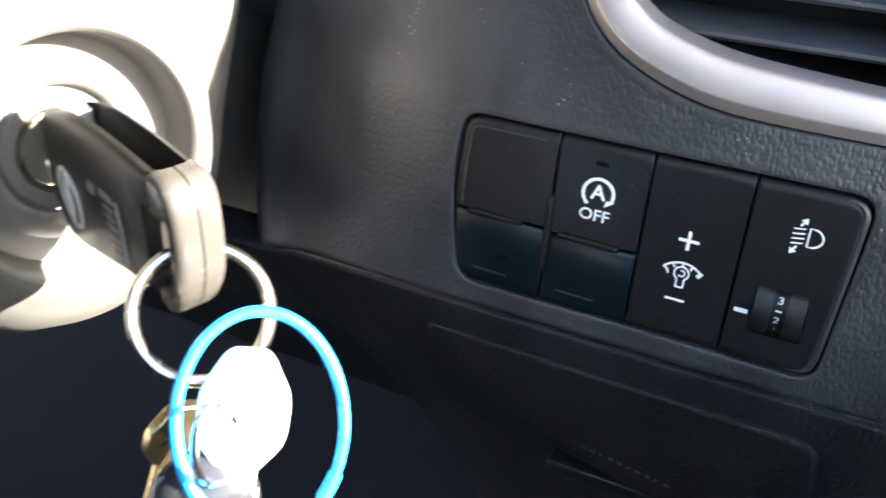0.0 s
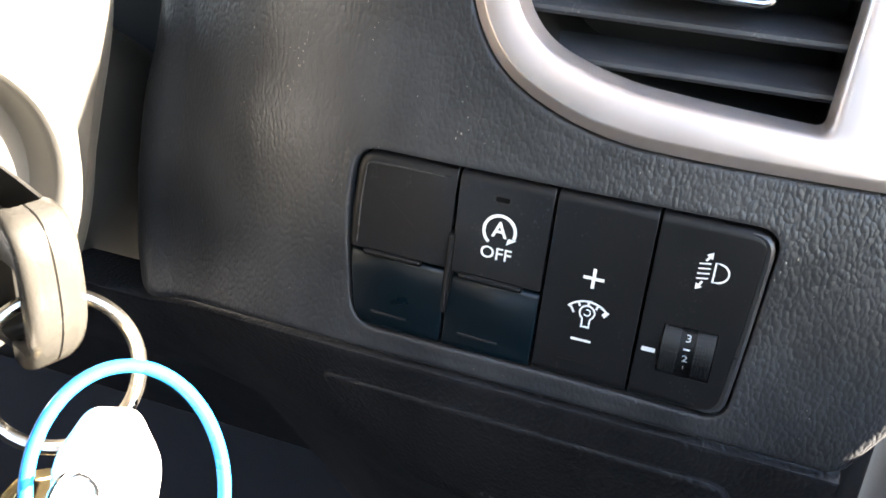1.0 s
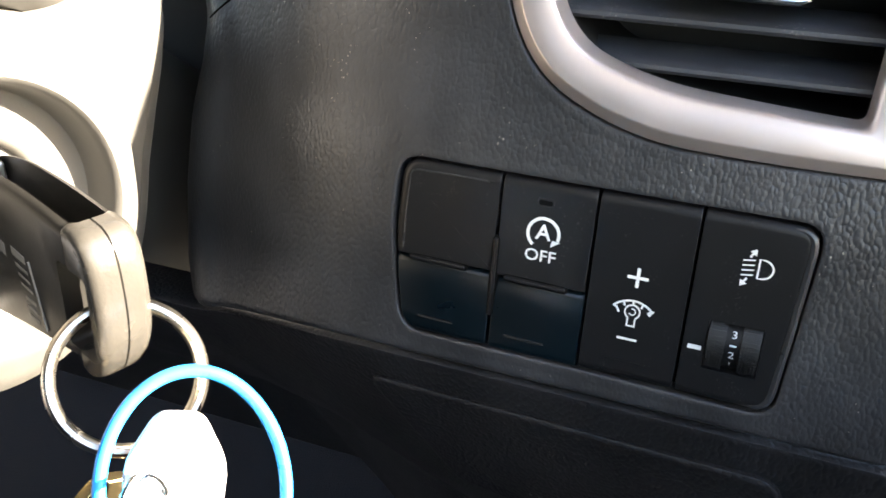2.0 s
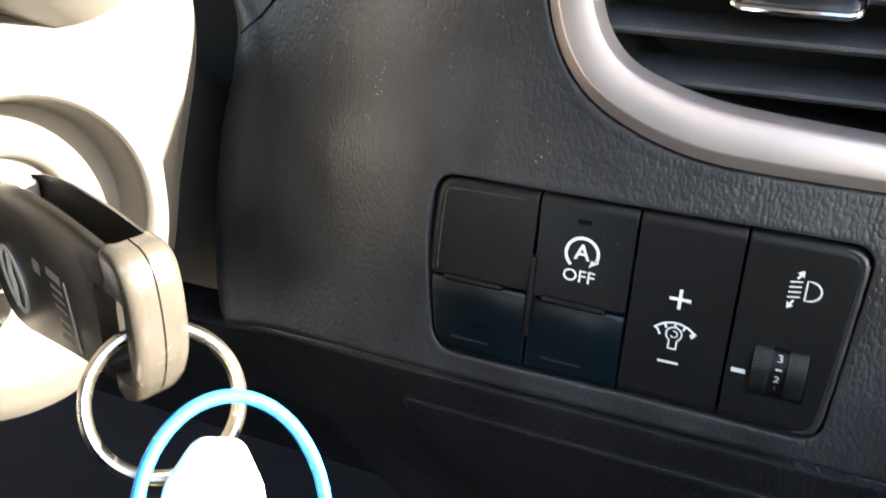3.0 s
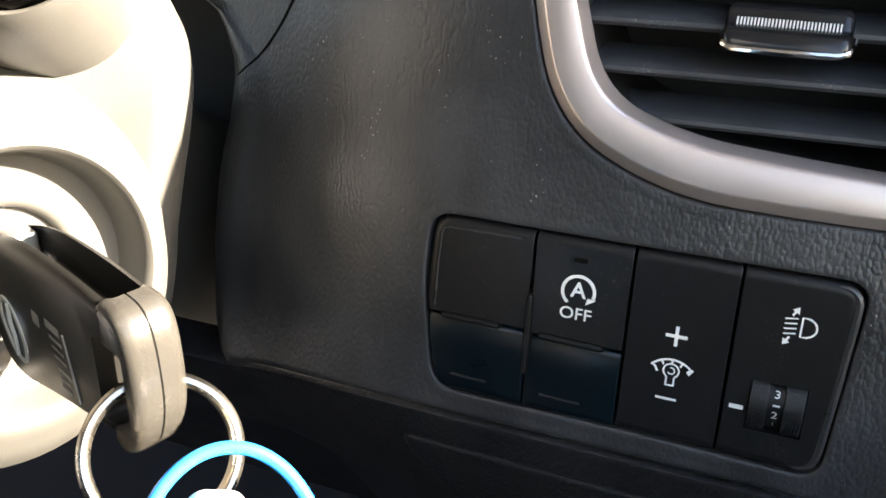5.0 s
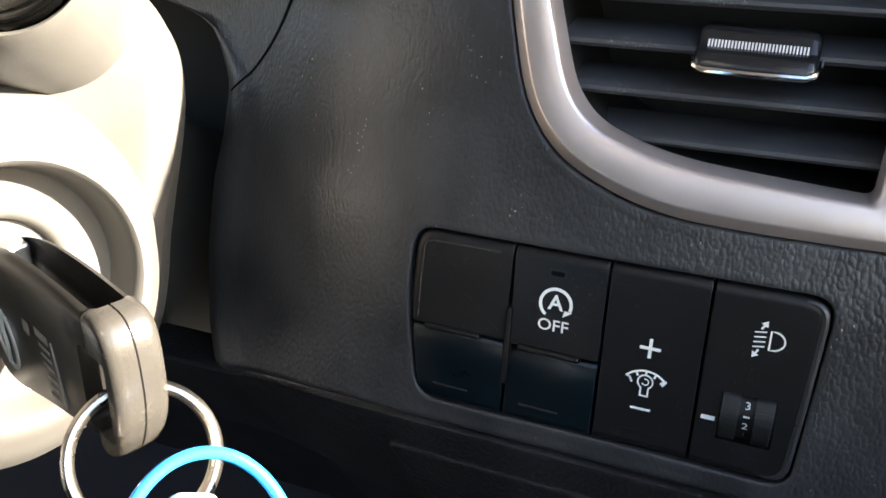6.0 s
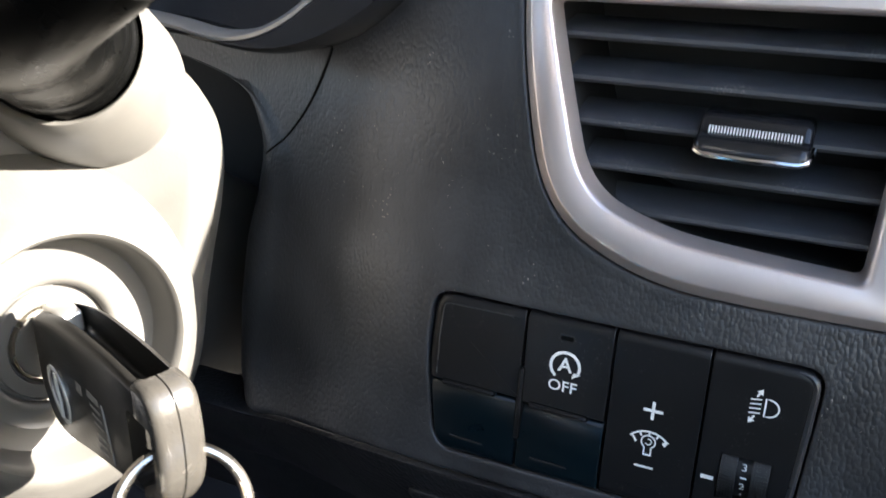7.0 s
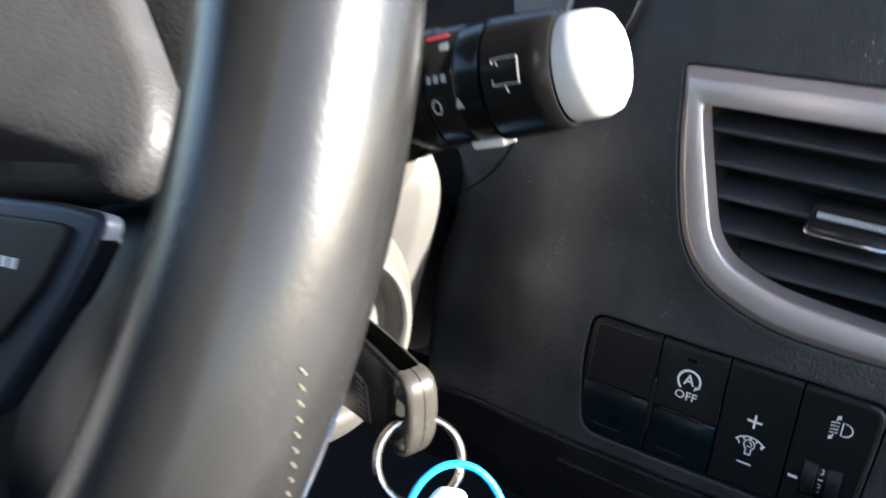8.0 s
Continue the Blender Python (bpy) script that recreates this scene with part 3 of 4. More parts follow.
def leveller():
    t = thing("headlamp_leveller", "black headlamp level switch with a ribbed thumbwheel", "switch", SW_GROUP, on_panel(0.036, -0.046, 0))
    line = rounded([(0.0244, 0.0006), (0.0495, 0.0006), (0.0484, -0.024), (0.0468, -0.0464), (0.0244, -0.0460)], [0.0004, 0.0056, 0.01, 0.0056, 0.0004], 5)
    bm = bmesh.new()
    slab(bm, line, SW_F, -0.006, edge_widths(line), on_panel)
    plate = part("plate", bm, "switch", t)
    # Light bead laid along the outer edge in place of its sky reflection.
    bm = bmesh.new()
    edge = [p for p in inset(line, 0.0009) if p.x > 0.026]
    first = max(range(len(edge)), key=lambda i: (edge[i] - edge[i - 1]).length)
    tube(bm, [on_panel(p.x, p.y, SW_F - 0.0006) for p in edge[first:] + edge[:first]], lambda u: 0.0004 + 0.0006 * min(1.0, 6 * u, 6 * (1 - u)), 8)
    part("edge_glint", bm, "glintedge", plate, "light bead for the sky glint on the switch edge")
    bm = bmesh.new()
    slab(bm, rounded([(0.0286, -0.0240), (0.0428, -0.0240), (0.0428, -0.0396), (0.0286, -0.0396)], 0.001, 4), -0.0030, -0.0058, 0.0004, on_panel)
    bmc = bmesh.new()
    block(bmc, (0.0296, -0.01, -0.0381), (0.0420, 0.003, -0.0255), 0.0)
    cutter = part("cutter", bmc, "switch", smooth=0)
    cut(plate, [cutter])
    part("well", bm, "switch", t)
    top = raised(SW_F)
    bm = bmesh.new()
    bar(bm, (0.0256, -0.0331), (0.0288, -0.0331), 0.0011, top)
    part("index_mark", bm, "white", plate, "white index mark")
    bm = bmesh.new()
    cx, cz = 0.0378, -0.0109
    shape = [(cx, cz + 0.0023)] + arc_pts(cx + 0.0006, cz, 0.0026, 75, -75, 14, 0.0023) + [(cx, cz - 0.0023)]
    stroke(bm, shape, 0.00042, top, True)
    for i in range(4):
        bar(bm, (cx - 0.0036, cz + 0.0015 - 0.0012 * i), (cx - 0.0010, cz + 0.0019 - 0.0012 * i), 0.00032, top)
    for s in (1, -1):
        # the arrows lean with the beam
        x, z, way = cx - 0.0022 + 0.0007 * s, cz - 0.0001 + s * 0.0038, Vector((0.5, 0.866)) * s
        across = Vector((-way.y, way.x))
        head = [Vector((x, z)) + way * b + across * a for a, b in ((-0.0009, -0.0004), (0.0009, -0.0004), (0.0, 0.0010))]
        loops(bm, [[top(p.x, p.y, d) for p in head] for d in (0.00005, 0.00011)])
        bar(bm, Vector((x, z)) - way * 0.0015, Vector((x, z)) - way * 0.0003, 0.0005, top, 0.00004)
    part("beam_symbol", bm, "white", plate, "white headlamp beam symbol")
    # thumbwheel turning about a level axis
    R, c = 0.0090, Vector((0, 0.018 * -0.0318 + 0.0070, -0.0318))
    for x0, x1, name in ((0.0299, 0.0339, "ribbed_rim"), (0.0375, 0.0417, "ribbed_rim")):
        bm = bmesh.new()
        for i in range(-7, 8):
            a = radians(i * 6.2)
            for k in range(6):
                xa = x0 + (x1 - x0) * k / 6
                m = Matrix.Translation(c) @ Matrix.Rotation(a, 4, "X")
                block(bm, (xa + 0.00020, -R, -0.00026), (xa + (x1 - x0) / 6 - 0.00020, -R + 0.003, 0.00026), 0.0, m)
        m = Matrix.Translation(c + Vector((x0, 0, 0))) @ Matrix.Rotation(radians(90), 4, "Y")
        lathe(bm, [(R - 0.0004, 0), (R - 0.0004, x1 - x0)], m, 60)
        part(name, bm, "wheelgrip", t)
    bm = bmesh.new()
    m = Matrix.Translation(c + Vector((0.0339, 0, 0))) @ Matrix.Rotation(radians(90), 4, "Y")
    lathe(bm, [(R - 0.0014, 0), (R - 0.0014, 0.0036)], m, 60)
    drum = part("number_drum", bm, "switch", t)

    def on_drum(x, z, d):
        a = (z - c.z) / R
        r = R - 0.0014 + d
        return Vector((x, c.y - r * math.cos(a), c.z + r * math.sin(a)))

    for text, z, sz in (("3", -0.0276, 0.0021), ("2", -0.0336, 0.0021), ("1", -0.0371, 0.0015)):
        bm = bmesh.new()
        lettering(bm, text, sz, 0.0357, z, on_drum)
        part("numeral", bm, "white", drum, smooth=0)
    bm = bmesh.new()
    bar(bm, (0.0350, -0.0306), (0.0365, -0.0306), 0.0005, on_drum)
    part("tick", bm, "white", drum)


blank_pair()
stop_start()
dimmer()
leveller()


# ---- air vent ----
def air_vent():
    t = thing("air_vent", "side air vent with a satin silver frame and black slats", "air vent", at=on_dash(0.018, 0.012, 0))
    bm = bmesh.new()
    k = len(vent_out)
    mid = lambda s: [a.lerp(b, s) for a, b in zip(vent_out, vent_in)]
    rings = []
    for line, d in ((vent_out, -0.006), (vent_out, 0.0), (mid(0.02), 0.0004), (mid(0.23), 0.0023), (mid(0.265), 0.0027), (mid(0.30), 0.0028), (mid(0.90), 0.0032), (mid(0.95), 0.0029), (mid(0.985), 0.0022), (vent_in, 0.0012), (inset(vent_in, 0.0004), -0.0015), (inset(vent_in, 0.0006), -0.005)):
        rings.append([on_dash(p.x, p.y, d) for p in line])
    loops(bm, rings, True, False, False)
    part("frame", bm, "silver", t, "satin silver painted frame", smooth=60)
    bm = bmesh.new()
    duct = inset(vent_in, -0.0008)
    loops(bm, [[on_dash(p.x, p.y, -0.0045) for p in duct], [on_dash(p.x, p.y, -0.05) for p in duct]], True, False, True)
    part("duct", bm, "duct", t)
    # slats: leaf-shaped blades, front edge low
    for z in (0.0755, 0.0648, 0.0540, 0.0433, 0.0326):
        bm = bmesh.new()
        xs = [i / 14 for i in range(15)]
        rings = []
        for u in xs:
            lo = -0.032
            x = lo + (0.060 - lo) * u
            y0 = dash_y(x, z) + 0.0065
            prof = [(0.0010, -0.0032), (0.0, -0.0029), (-0.0006, -0.0022), (-0.0005, -0.0013), (0.0004, -0.0006), (0.0022, 0.0), (0.006, 0.0009), (0.011, 0.0017), (0.0155, 0.0023), (0.0155, 0.0014), (0.010, 0.0002), (0.004, -0.0018)]
            rings.append([Vector((x, y0 + a, z - 0.0020 + b + 0.0012 * (u - 0.5))) for a, b in prof])
        loops(bm, rings)
        part("slat", bm, "slat", t)
    # slider on the middle slat
    bm = bmesh.new()
    y0 = dash_y(0.024, 0.047)
    prof = [(0.012, 0.0562), (0.0062, 0.0560), (0.0036, 0.0556), (0.0020, 0.0544), (0.0006, 0.0516), (-0.0006, 0.0512), (-0.0024, 0.0508), (-0.0038, 0.0500), (-0.0047, 0.0488), (-0.0049, 0.0476), (-0.0040, 0.0467), (0.004, 0.0460), (0.012, 0.0460)]
    rings = []
    for x, s in ((0.0108, 0.70), (0.0111, 0.86), (0.0119, 0.97), (0.0130, 1.0), (0.0350, 1.0), (0.0361, 0.97), (0.0369, 0.86), (0.0372, 0.70)):
        rings.append([Vector((x, y0 + 0.008 + (a - 0.004) * s, 0.0500 + (b - 0.0500) * s)) for a, b in prof])
    loops(bm, rings)
    lever = part("slider", bm, "gloss", t)
    bm = bmesh.new()
    for i in range(30):
        x = 0.0132 + i * 0.00073
        for j in range(4):
            f = (j + 0.5) / 4
            a = Vector((0, y0 + 0.004 + 0.0012 - 0.0010 * f, 0.0530 - 0.0018 * f))
            block(bm, (x, a.y - 0.0003, a.z - 0.00021), (x + 0.00036, a.y + 0.0006, a.z + 0.00021), 0.0)
    # White colour stands in for the glints on the knurling.
    part("grip_strip", bm, "white", lever, "knurled grip strip, coloured white for its sun glints", smooth=0)
    bm = bmesh.new()
    pts = [(0.0106, y0 + 0.0070, 0.0492), (0.0108, y0 + 0.0028, 0.0484), (0.0114, y0 + 0.0004, 0.0474), (0.0130, y0 - 0.0006, 0.0468), (0.0240, y0 - 0.0008, 0.0466), (0.0350, y0 - 0.0006, 0.0468), (0.0366, y0 + 0.0004, 0.0475), (0.0373, y0 + 0.0028, 0.0487), (0.0375, y0 + 0.0070, 0.0497)]
    tube(bm, pts, 0.0008, 8)
    part("trim_lip", bm, "chrome", lever, "thin chrome lip")


air_vent()


# ---- steering column ----
STALK0 = Vector((-0.1165, -0.0640, 0.0668))
ARM_AXIS = Vector((0.915, 0.10, 0.29)).normalized()
STALK1 = Vector((-0.0149, -0.1003, 0.1075))
STALK_BEND = STALK1 - ARM_AXIS * 0.080
STALK_AXIS = (STALK_BEND - STALK0).normalized()
LOCK = Vector((-0.1137, -0.0684, -0.0069))
LOCK_AXIS = Vector((0.945, -0.30, 0.06)).normalized()
COL = Vector((-0.203, -0.198, 0.077))
SLOPE = 0.45


def along(origin, axis):
    """A frame at origin whose z axis runs along axis."""
    return Matrix.Translation(origin) @ axis.to_track_quat("Z", "Y").to_matrix().to_4x4()


def col_z(y):
    return COL.z - SLOPE * (y - COL.y)


def column_cover():
    t = thing("column_cover", "grey plastic steering column cover in full sun", "column cover", at=(-0.203, 0.03, -0.1))
    stations = [(-0.150, 0.030, 0.036), (-0.146, 0.040, 0.046), (-0.130, 0.050, 0.054), (-0.100, 0.060, 0.060), (-0.080, 0.066, 0.062), (-0.060, 0.0735, 0.064), (-0.044, 0.081, 0.066), (-0.034, 0.089, 0.067), (-0.025, 0.0965, 0.068), (-0.017, 0.0980, 0.068), (-0.009, 0.0935, 0.067), (-0.002, 0.080, 0.060), (0.006, 0.056, 0.050), (0.09, 0.046, 0.046)]

    def ring(y, a, b, lo, hi, n=150):
        out = []
        for i in range(n + 1):
            th = radians(lo + (hi - lo) * i / n)
            c, s = math.cos(th), math.sin(th)
            e = 2 / (4.2 if s > 0 else 3.0)
            sz = math.copysign(abs(s) ** e, s)
            # the flanks lean outwards towards the top
            out.append(Vector((COL.x + a * (0.875 + (0.165 if sz > 0 else 0.06) * sz) * math.copysign(abs(c) ** e, c), y, col_z(y) + b * sz)))
        return out

    dense = []
    for (y0, a0, b0), (y1, a1, b1) in zip(stations, stations[1:]):
        for k in range(6):
            u = k / 6
            dense.append((y0 + (y1 - y0) * u, a0 + (a1 - a0) * u, b0 + (b1 - b0) * u))
    dense.append(stations[-1])
    for name, lo, hi in (("upper_shell", -72.0, 252.0), ("lower_shell", 252.15, 287.85)):
        bm = bmesh.new()
        loops(bm, [ring(*s, lo, hi) for s in dense], False, False, False)
        edge = [e for e in bm.edges if len(e.link_faces) == 1]
        got = bmesh.ops.extrude_edge_only(bm, edges=edge)
        for v in got["geom"]:
            if isinstance(v, bmesh.types.BMVert):
                v.co = v.co.lerp(Vector((COL.x, v.co.y, col_z(v.co.y))), 0.06)
        part(name, bm, "cover", t, smooth=60)
    # flared collar that the stalk comes out of
    bm = bmesh.new()
    lathe(bm, [(0.0280, -0.040), (0.0275, -0.0300), (0.0270, -0.0220), (0.0260, -0.0140), (0.0246, -0.0075), (0.0230, -0.0032), (0.0216, -0.0008), (0.0206, 0.0002), (0.0199, 0.0), (0.0195, -0.0010), (0.0194, -0.015)], along(STALK0, STALK_AXIS) @ Matrix.Diagonal((0.93, 0.93, 1, 1)), 72)
    # it hugs the stalk on the door side and above, and flares below
    flare = Vector((-0.62, 0.0, -0.78))
    for v in bm.verts:
        q = v.co - STALK0
        h = STALK_AXIS * q.dot(STALK_AXIS)
        q -= h
        f = 0.5 + 0.5 * q.normalized().dot((flare - STALK_AXIS * flare.dot(STALK_AXIS)).normalized())
        v.co = STALK0 + h + q.normalized() * (0.0182 + max(-0.001, q.length - 0.0182) * (0.15 + f))
    part("stalk_collar", bm, "cover", t, smooth=60)


column_cover()


def ignition_lock():
    t = thing("ignition_lock", "ignition lock in a raised grey boss of the column cover", "ignition lock", at=LOCK - LOCK_AXIS * 0.02)
    m = along(LOCK, LOCK_AXIS)
    bm = bmesh.new()
    lathe(bm, [(0.060, -0.050), (0.050, -0.026), (0.0430, -0.0150), (0.0375, -0.0075), (0.0345, -0.0035), (0.0325, -0.0010), (0.0312, -0.0001), (0.0298, 0.0), (0.0289, -0.0008), (0.0282, -0.0028), (0.0274, -0.0080), (0.0266, -0.0096), (0.0250, -0.0102), (0.0206, -0.0104), (0.0204, -0.0130)], m, 72)
    # the flank runs out flatter below
    inv = m.inverted()
    for v in bm.verts:
        q = inv @ v.co
        rad = math.hypot(q.x, q.y)
        low = max(0.0, -(m.to_3x3() @ Vector((q.x, q.y, 0))).z / rad)
        if rad > 0.0305:
            v.co += LOCK_AXIS * (-q.z) * (0.48 if rad < 0.0445 else 0.12) * low
    part("boss", bm, "cover", t)
    bm = bmesh.new()
    lathe(bm, [(0.0214, -0.0136), (0.0213, -0.0104), (0.0206, -0.0100), (0.0185, -0.0098), (0.0168, -0.0099), (0.0156, -0.0106), (0.0150, -0.0121), (0.0149, -0.0260)], m, 72)
    part("bezel_ring", bm, "cover", t)
    bm = bmesh.new()
    lathe(bm, [(0.0142, -0.0270), (0.0142, -0.0122), (0.0137, -0.0117), (0.0106, -0.0117), (0.0101, -0.0125), (0.0100, -0.0350)], m, 60)
    part("barrel", bm, "cover", t)
    bm = bmesh.new()
    lathe(bm, [(0.0098, -0.0340), (0.0098, -0.0122), (0.0095, -0.0117), (0.0089, -0.0117), (0.0085, -0.0125), (0.0084, -0.0340)], m, 60)
    part("barrel_rim", bm, "steel", t, "bright worn rim of the lock barrel")
    bm = bmesh.new()
    lathe(bm, [(0.0083, -0.0340), (0.0083, -0.0166), (0.0080, -0.0160), (0.0030, -0.0160), (0.0, -0.0160)], m, 60)
    part("barrel_face", bm, "brass", t, "worn brass lock face")


ignition_lock()

# ---- car key ----
KO = Vector((-0.1153, -0.0781, 0.0118))
KA = Vector((0.9327, -0.3498, -0.0876)).normalized()
KD = Vector((-0.0407, 0.1393, -0.9894))
KD = (KD - KA * KD.dot(KA)).normalized()
KN = KA.cross(KD)
KEY = Matrix.Translation(KO) @ Matrix((KA, KD, KN)).transposed().to_4x4()
KL, KW, KT = 0.0550, 0.0300, 0.0102


def keyed(u, v, d):
    """Emblem face of the key: u along it, v downwards, d out of it."""
    return KEY @ Vector((u, -v, -d))


def car_key():
    t = thing("car_key", "black folding car key with a worn shell in the ignition", "car key", at=KO)
    # outline of the shell seen on its broad face
    body = rounded([(-0.0030, -0.0065), (0.013, -0.0006), (0.032, 0.0004), (KL - 0.007, -0.0004), (KL - 0.007, -0.018), (KL - 0.008, -KW + 0.002), (0.0360, -0.0298), (0.0220, -0.0322), (0.0070, -0.0360), (-0.0005, -0.0335), (-0.0042, -0.0240)], [0.003, 0.01, 0.01, 0.002, 0.004, 0.003, 0.006, 0.008, 0.004, 0.004, 0.006], 5)
    loop = rounded([(KL - 0.0098, 0.0002), (KL - 0.003, 0.0), (KL, -0.005), (KL + 0.0006, -KW + 0.010), (KL - 0.0045, -KW - 0.0012), (KL - 0.0098, -KW + 0.0006)], [0.0015, 0.005, 0.008, 0.008, 0.006, 0.002], 6)

    def shell_of(line, grow):
        bm = bmesh.new()
        half = KT / 2
        rings = []
        for d, s in ((0.0, 0.0016), (0.0004, 0.0008), (0.0013, 0.0002), (0.0024, 0.0), (half - 0.0002, 0.0), (half, 0.0003), (half + 0.0002, 0.0), (KT - 0.0024, 0.0), (KT - 0.0013, 0.0002), (KT - 0.0004, 0.0008), (KT, 0.0016)):
            rings.append([KEY @ Vector((p.x, -p.y, half + (d - half) * grow)) for p in inset(line, s)])
        loops(bm, rings)
        return bm

    def cutter(lo, hi):
        bm = bmesh.new()
        block(bm, lo, hi, 0.0012, KEY)
        return part("cutter", bm, "fob", smooth=0)

    shell = part("shell", shell_of(body, 1.0), "fob", t)
    cut(shell, [cutter((0.0035, -0.006, 0.0020), (0.0465, 0.0085, KT - 0.0016)), cutter((KL - 0.0125, 0.0076, -0.004), (KL - 0.0024, 0.0252, KT + 0.004))])
    end = part("loop_end", shell_of(loop, 1.05), "worn", t, "dark worn loop end with shiny edges, coloured lighter for the sun")
    cut(end, [cutter((KL - 0.0125, 0.0076, -0.004), (KL - 0.0024, 0.0252, KT + 0.004)), cutter((KL - 0.02, -0.004, 0.0020), (KL - 0.0080, 0.0085, KT - 0.0016))])
    bm = bmesh.new()
    block(bm, (-0.0016, 0.0036, 0.0026), (0.0085, 0.0110, KT - 0.0022), 0.0008, KEY)
    part("blade_hinge", bm, "nickel", t, "bright metal blade hinge")
    bm = bmesh.new()
    block(bm, (-0.026, 0.0135, 0.0040), (0.000, 0.0215, 0.0064), 0.0004, KEY)
    part("blade", bm, "nickel", t)
    bm = bmesh.new()
    mid, long, wide = Vector((0.0076, -0.0231)), Vector((0.0028, -0.0068)), Vector((0.0042, 0.0017))
    turns = [2 * math.pi * i / 28 for i in range(28)]
    ell = [mid + long * math.cos(a) + wide * math.sin(a) for a in turns]
    inn = [mid + long * 0.86 * math.cos(a) + wide * 0.74 * math.sin(a) for a in turns]
    loops(bm, [[keyed(p.x, p.y, d) for p in q] for q, d in ((ell, -0.0002), (ell, 0.0003), (inn, 0.0003), (inn, -0.0002))], True, False, False)
    tube(bm, [keyed(*(mid + long * a + wide * b), 0.0002) for a, b in ((-0.75, 0.45), (-0.2, 0.0), (0.2, 0.0), (0.75, -0.45))], 0.0005, 6)
    part("emblem", bm, "keysilver", t, "worn silver oval emblem")
    bm = bmesh.new()
    for i, (u, v, w, h) in enumerate([(0.0185, -0.0148, 0.0026, 0.0028), (0.0240, -0.0138, 0.0052, 0.0018), (0.0248, -0.0165, 0.0046, 0.0008), (0.0252, -0.0185, 0.0044, 0.0006), (0.0256, -0.0205, 0.0044, 0.0006)]):
        bar(bm, (u, v), (u + w, v - 0.0003), h, keyed)
    part("print_bar", bm, "ink", t)
    bm = bmesh.new()
    for a, b in (((0.0308, -0.0135), (0.0334, -0.0275)),):
        bar(bm, a, b, 0.0004, keyed, 0.0, 0.0003)
    part("button_edge", bm, "ink", t)
    bm = bmesh.new()
    for v in (-0.0222, -0.0242, -0.0262):
        bar(bm, (0.0265, v - 0.001), (0.0305, v - 0.001), 0.0008, keyed)
    part("print_bar", bm, "ink", t)


car_key()


# ---- keys on the ring ----
def circle(c, axis, r, n=64, squash=1.0, start=0.0):
    m = along(Vector(c), Vector(axis).normalized())
    return [m @ Vector((r * math.cos(start + 2 * math.pi * i / n), squash * r * math.sin(start + 2 * math.pi * i / n), 0)) for i in range(n)]


RING_C = Vector((-0.0627, -0.0915, -0.0193))
RING_N = Vector((0.62, -0.62, 0.48)).normalized()


def key_ring():
    t = thing("key_ring", "worn steel split ring hanging from the car key", "key ring", at=RING_C)
    for k in (-1, 1):
        bm = bmesh.new()
        tube(bm, circle(RING_C + RING_N * 0.0010 * k, RING_N, 0.0128, 80), 0.0012, 10, True, 1.15)
        part("coil", bm, "steel", t)


def cable_loop():
    t = thing("cable_loop", "bright blue coated cable loop hanging on the key ring", "key cable", at=(-0.0443, -0.0982, -0.054))
    bm = bmesh.new()
    ring = oval((-0.0443, -0.0982, -0.0334), (0.60, -0.66, 0.45), 0.0153, 0.0205)
    tube(bm, ring, 0.00115, 12, True)
    part("cable", bm, "blue", t)
    bm = bmesh.new()
    low = sorted(range(90), key=lambda i: (ring[i] - Vector((-0.0304, -0.0930, -0.0475))).length)[0]
    tube(bm, [ring[(low - 2 + i) % 90] for i in range(5)], 0.0015, 14)
    part("coupling", bm, "blue", t, "pale blue screw coupling")


def door_key(name, label, m, bow=0.0115, metal="keysilver", tall=1.0):
    t = thing(name, label, "key", "keys on the ring", m.translation)
    bm = bmesh.new()
    pts = rounded([(-bow * 0.45, 0.002), (bow * 0.45, 0.002), (bow, -bow * 0.55), (bow * 0.95, -bow * 1.35), (bow * 0.35, -bow * 1.9), (-bow * 0.35, -bow * 1.9), (-bow * 0.95, -bow * 1.35), (-bow, -bow * 0.55)], 0.002, 4)
    slab(bm, pts, 0.0013, -0.0013, 0.0005, lambda x, z, d: m @ Vector((x, -d, z * tall)))
    part("bow", bm, metal, t)
    end = bow * 1.9 * tall
    bm = bmesh.new()
    block(bm, (-0.0035, -0.0010, -end - 0.026), (0.0035, 0.0010, -end + 0.002), 0.0004, m)
    for i in range(5):
        block(bm, (0.0030, -0.0009, -end - 0.022 + i * 0.0042), (0.0045 - 0.0004 * (i % 3), 0.0009, -end - 0.0198 + i * 0.0042), 0.0003, m)
    part("blade", bm, metal, t)


key_ring()
cable_loop()
door_key("door_key", "bright nickel house key with an angular bow", pose(-0.0474, -0.0978, -0.0218, -14, 6, 34), 0.0084, tall=1.32)
door_key("door_key", "dull brass house key behind the others", pose(-0.0639, -0.0964, -0.0396, 6, 14, 66), 0.0068, "brass")


def fob_tag():
    t = thing("key_tag", "dark glossy rounded tag hanging among the keys", "key tag", "keys on the ring", (-0.0504, -0.1073, -0.0575))
    bm = bmesh.new()
    m = pose(-0.0504, -0.1073, -0.0475, -20, 0, 40) @ Matrix.Scale(0.87, 4)
    lathe(bm, [(0.0, -0.0045), (0.007, -0.004), (0.0105, -0.002), (0.0115, 0.0), (0.0105, 0.002), (0.007, 0.004), (0.0, 0.0045)], m @ Matrix.Rotation(radians(90), 4, "X"), 40)
    part("body", bm, "gloss", t)
    bm = bmesh.new()
    tube(bm, circle((-0.0482, -0.1064, -0.0344), (0.9, -0.2, 0.1), 0.0048, 36, 1.7), 0.0007, 8, True)
    part("link", bm, "chrome", t)


fob_tag()

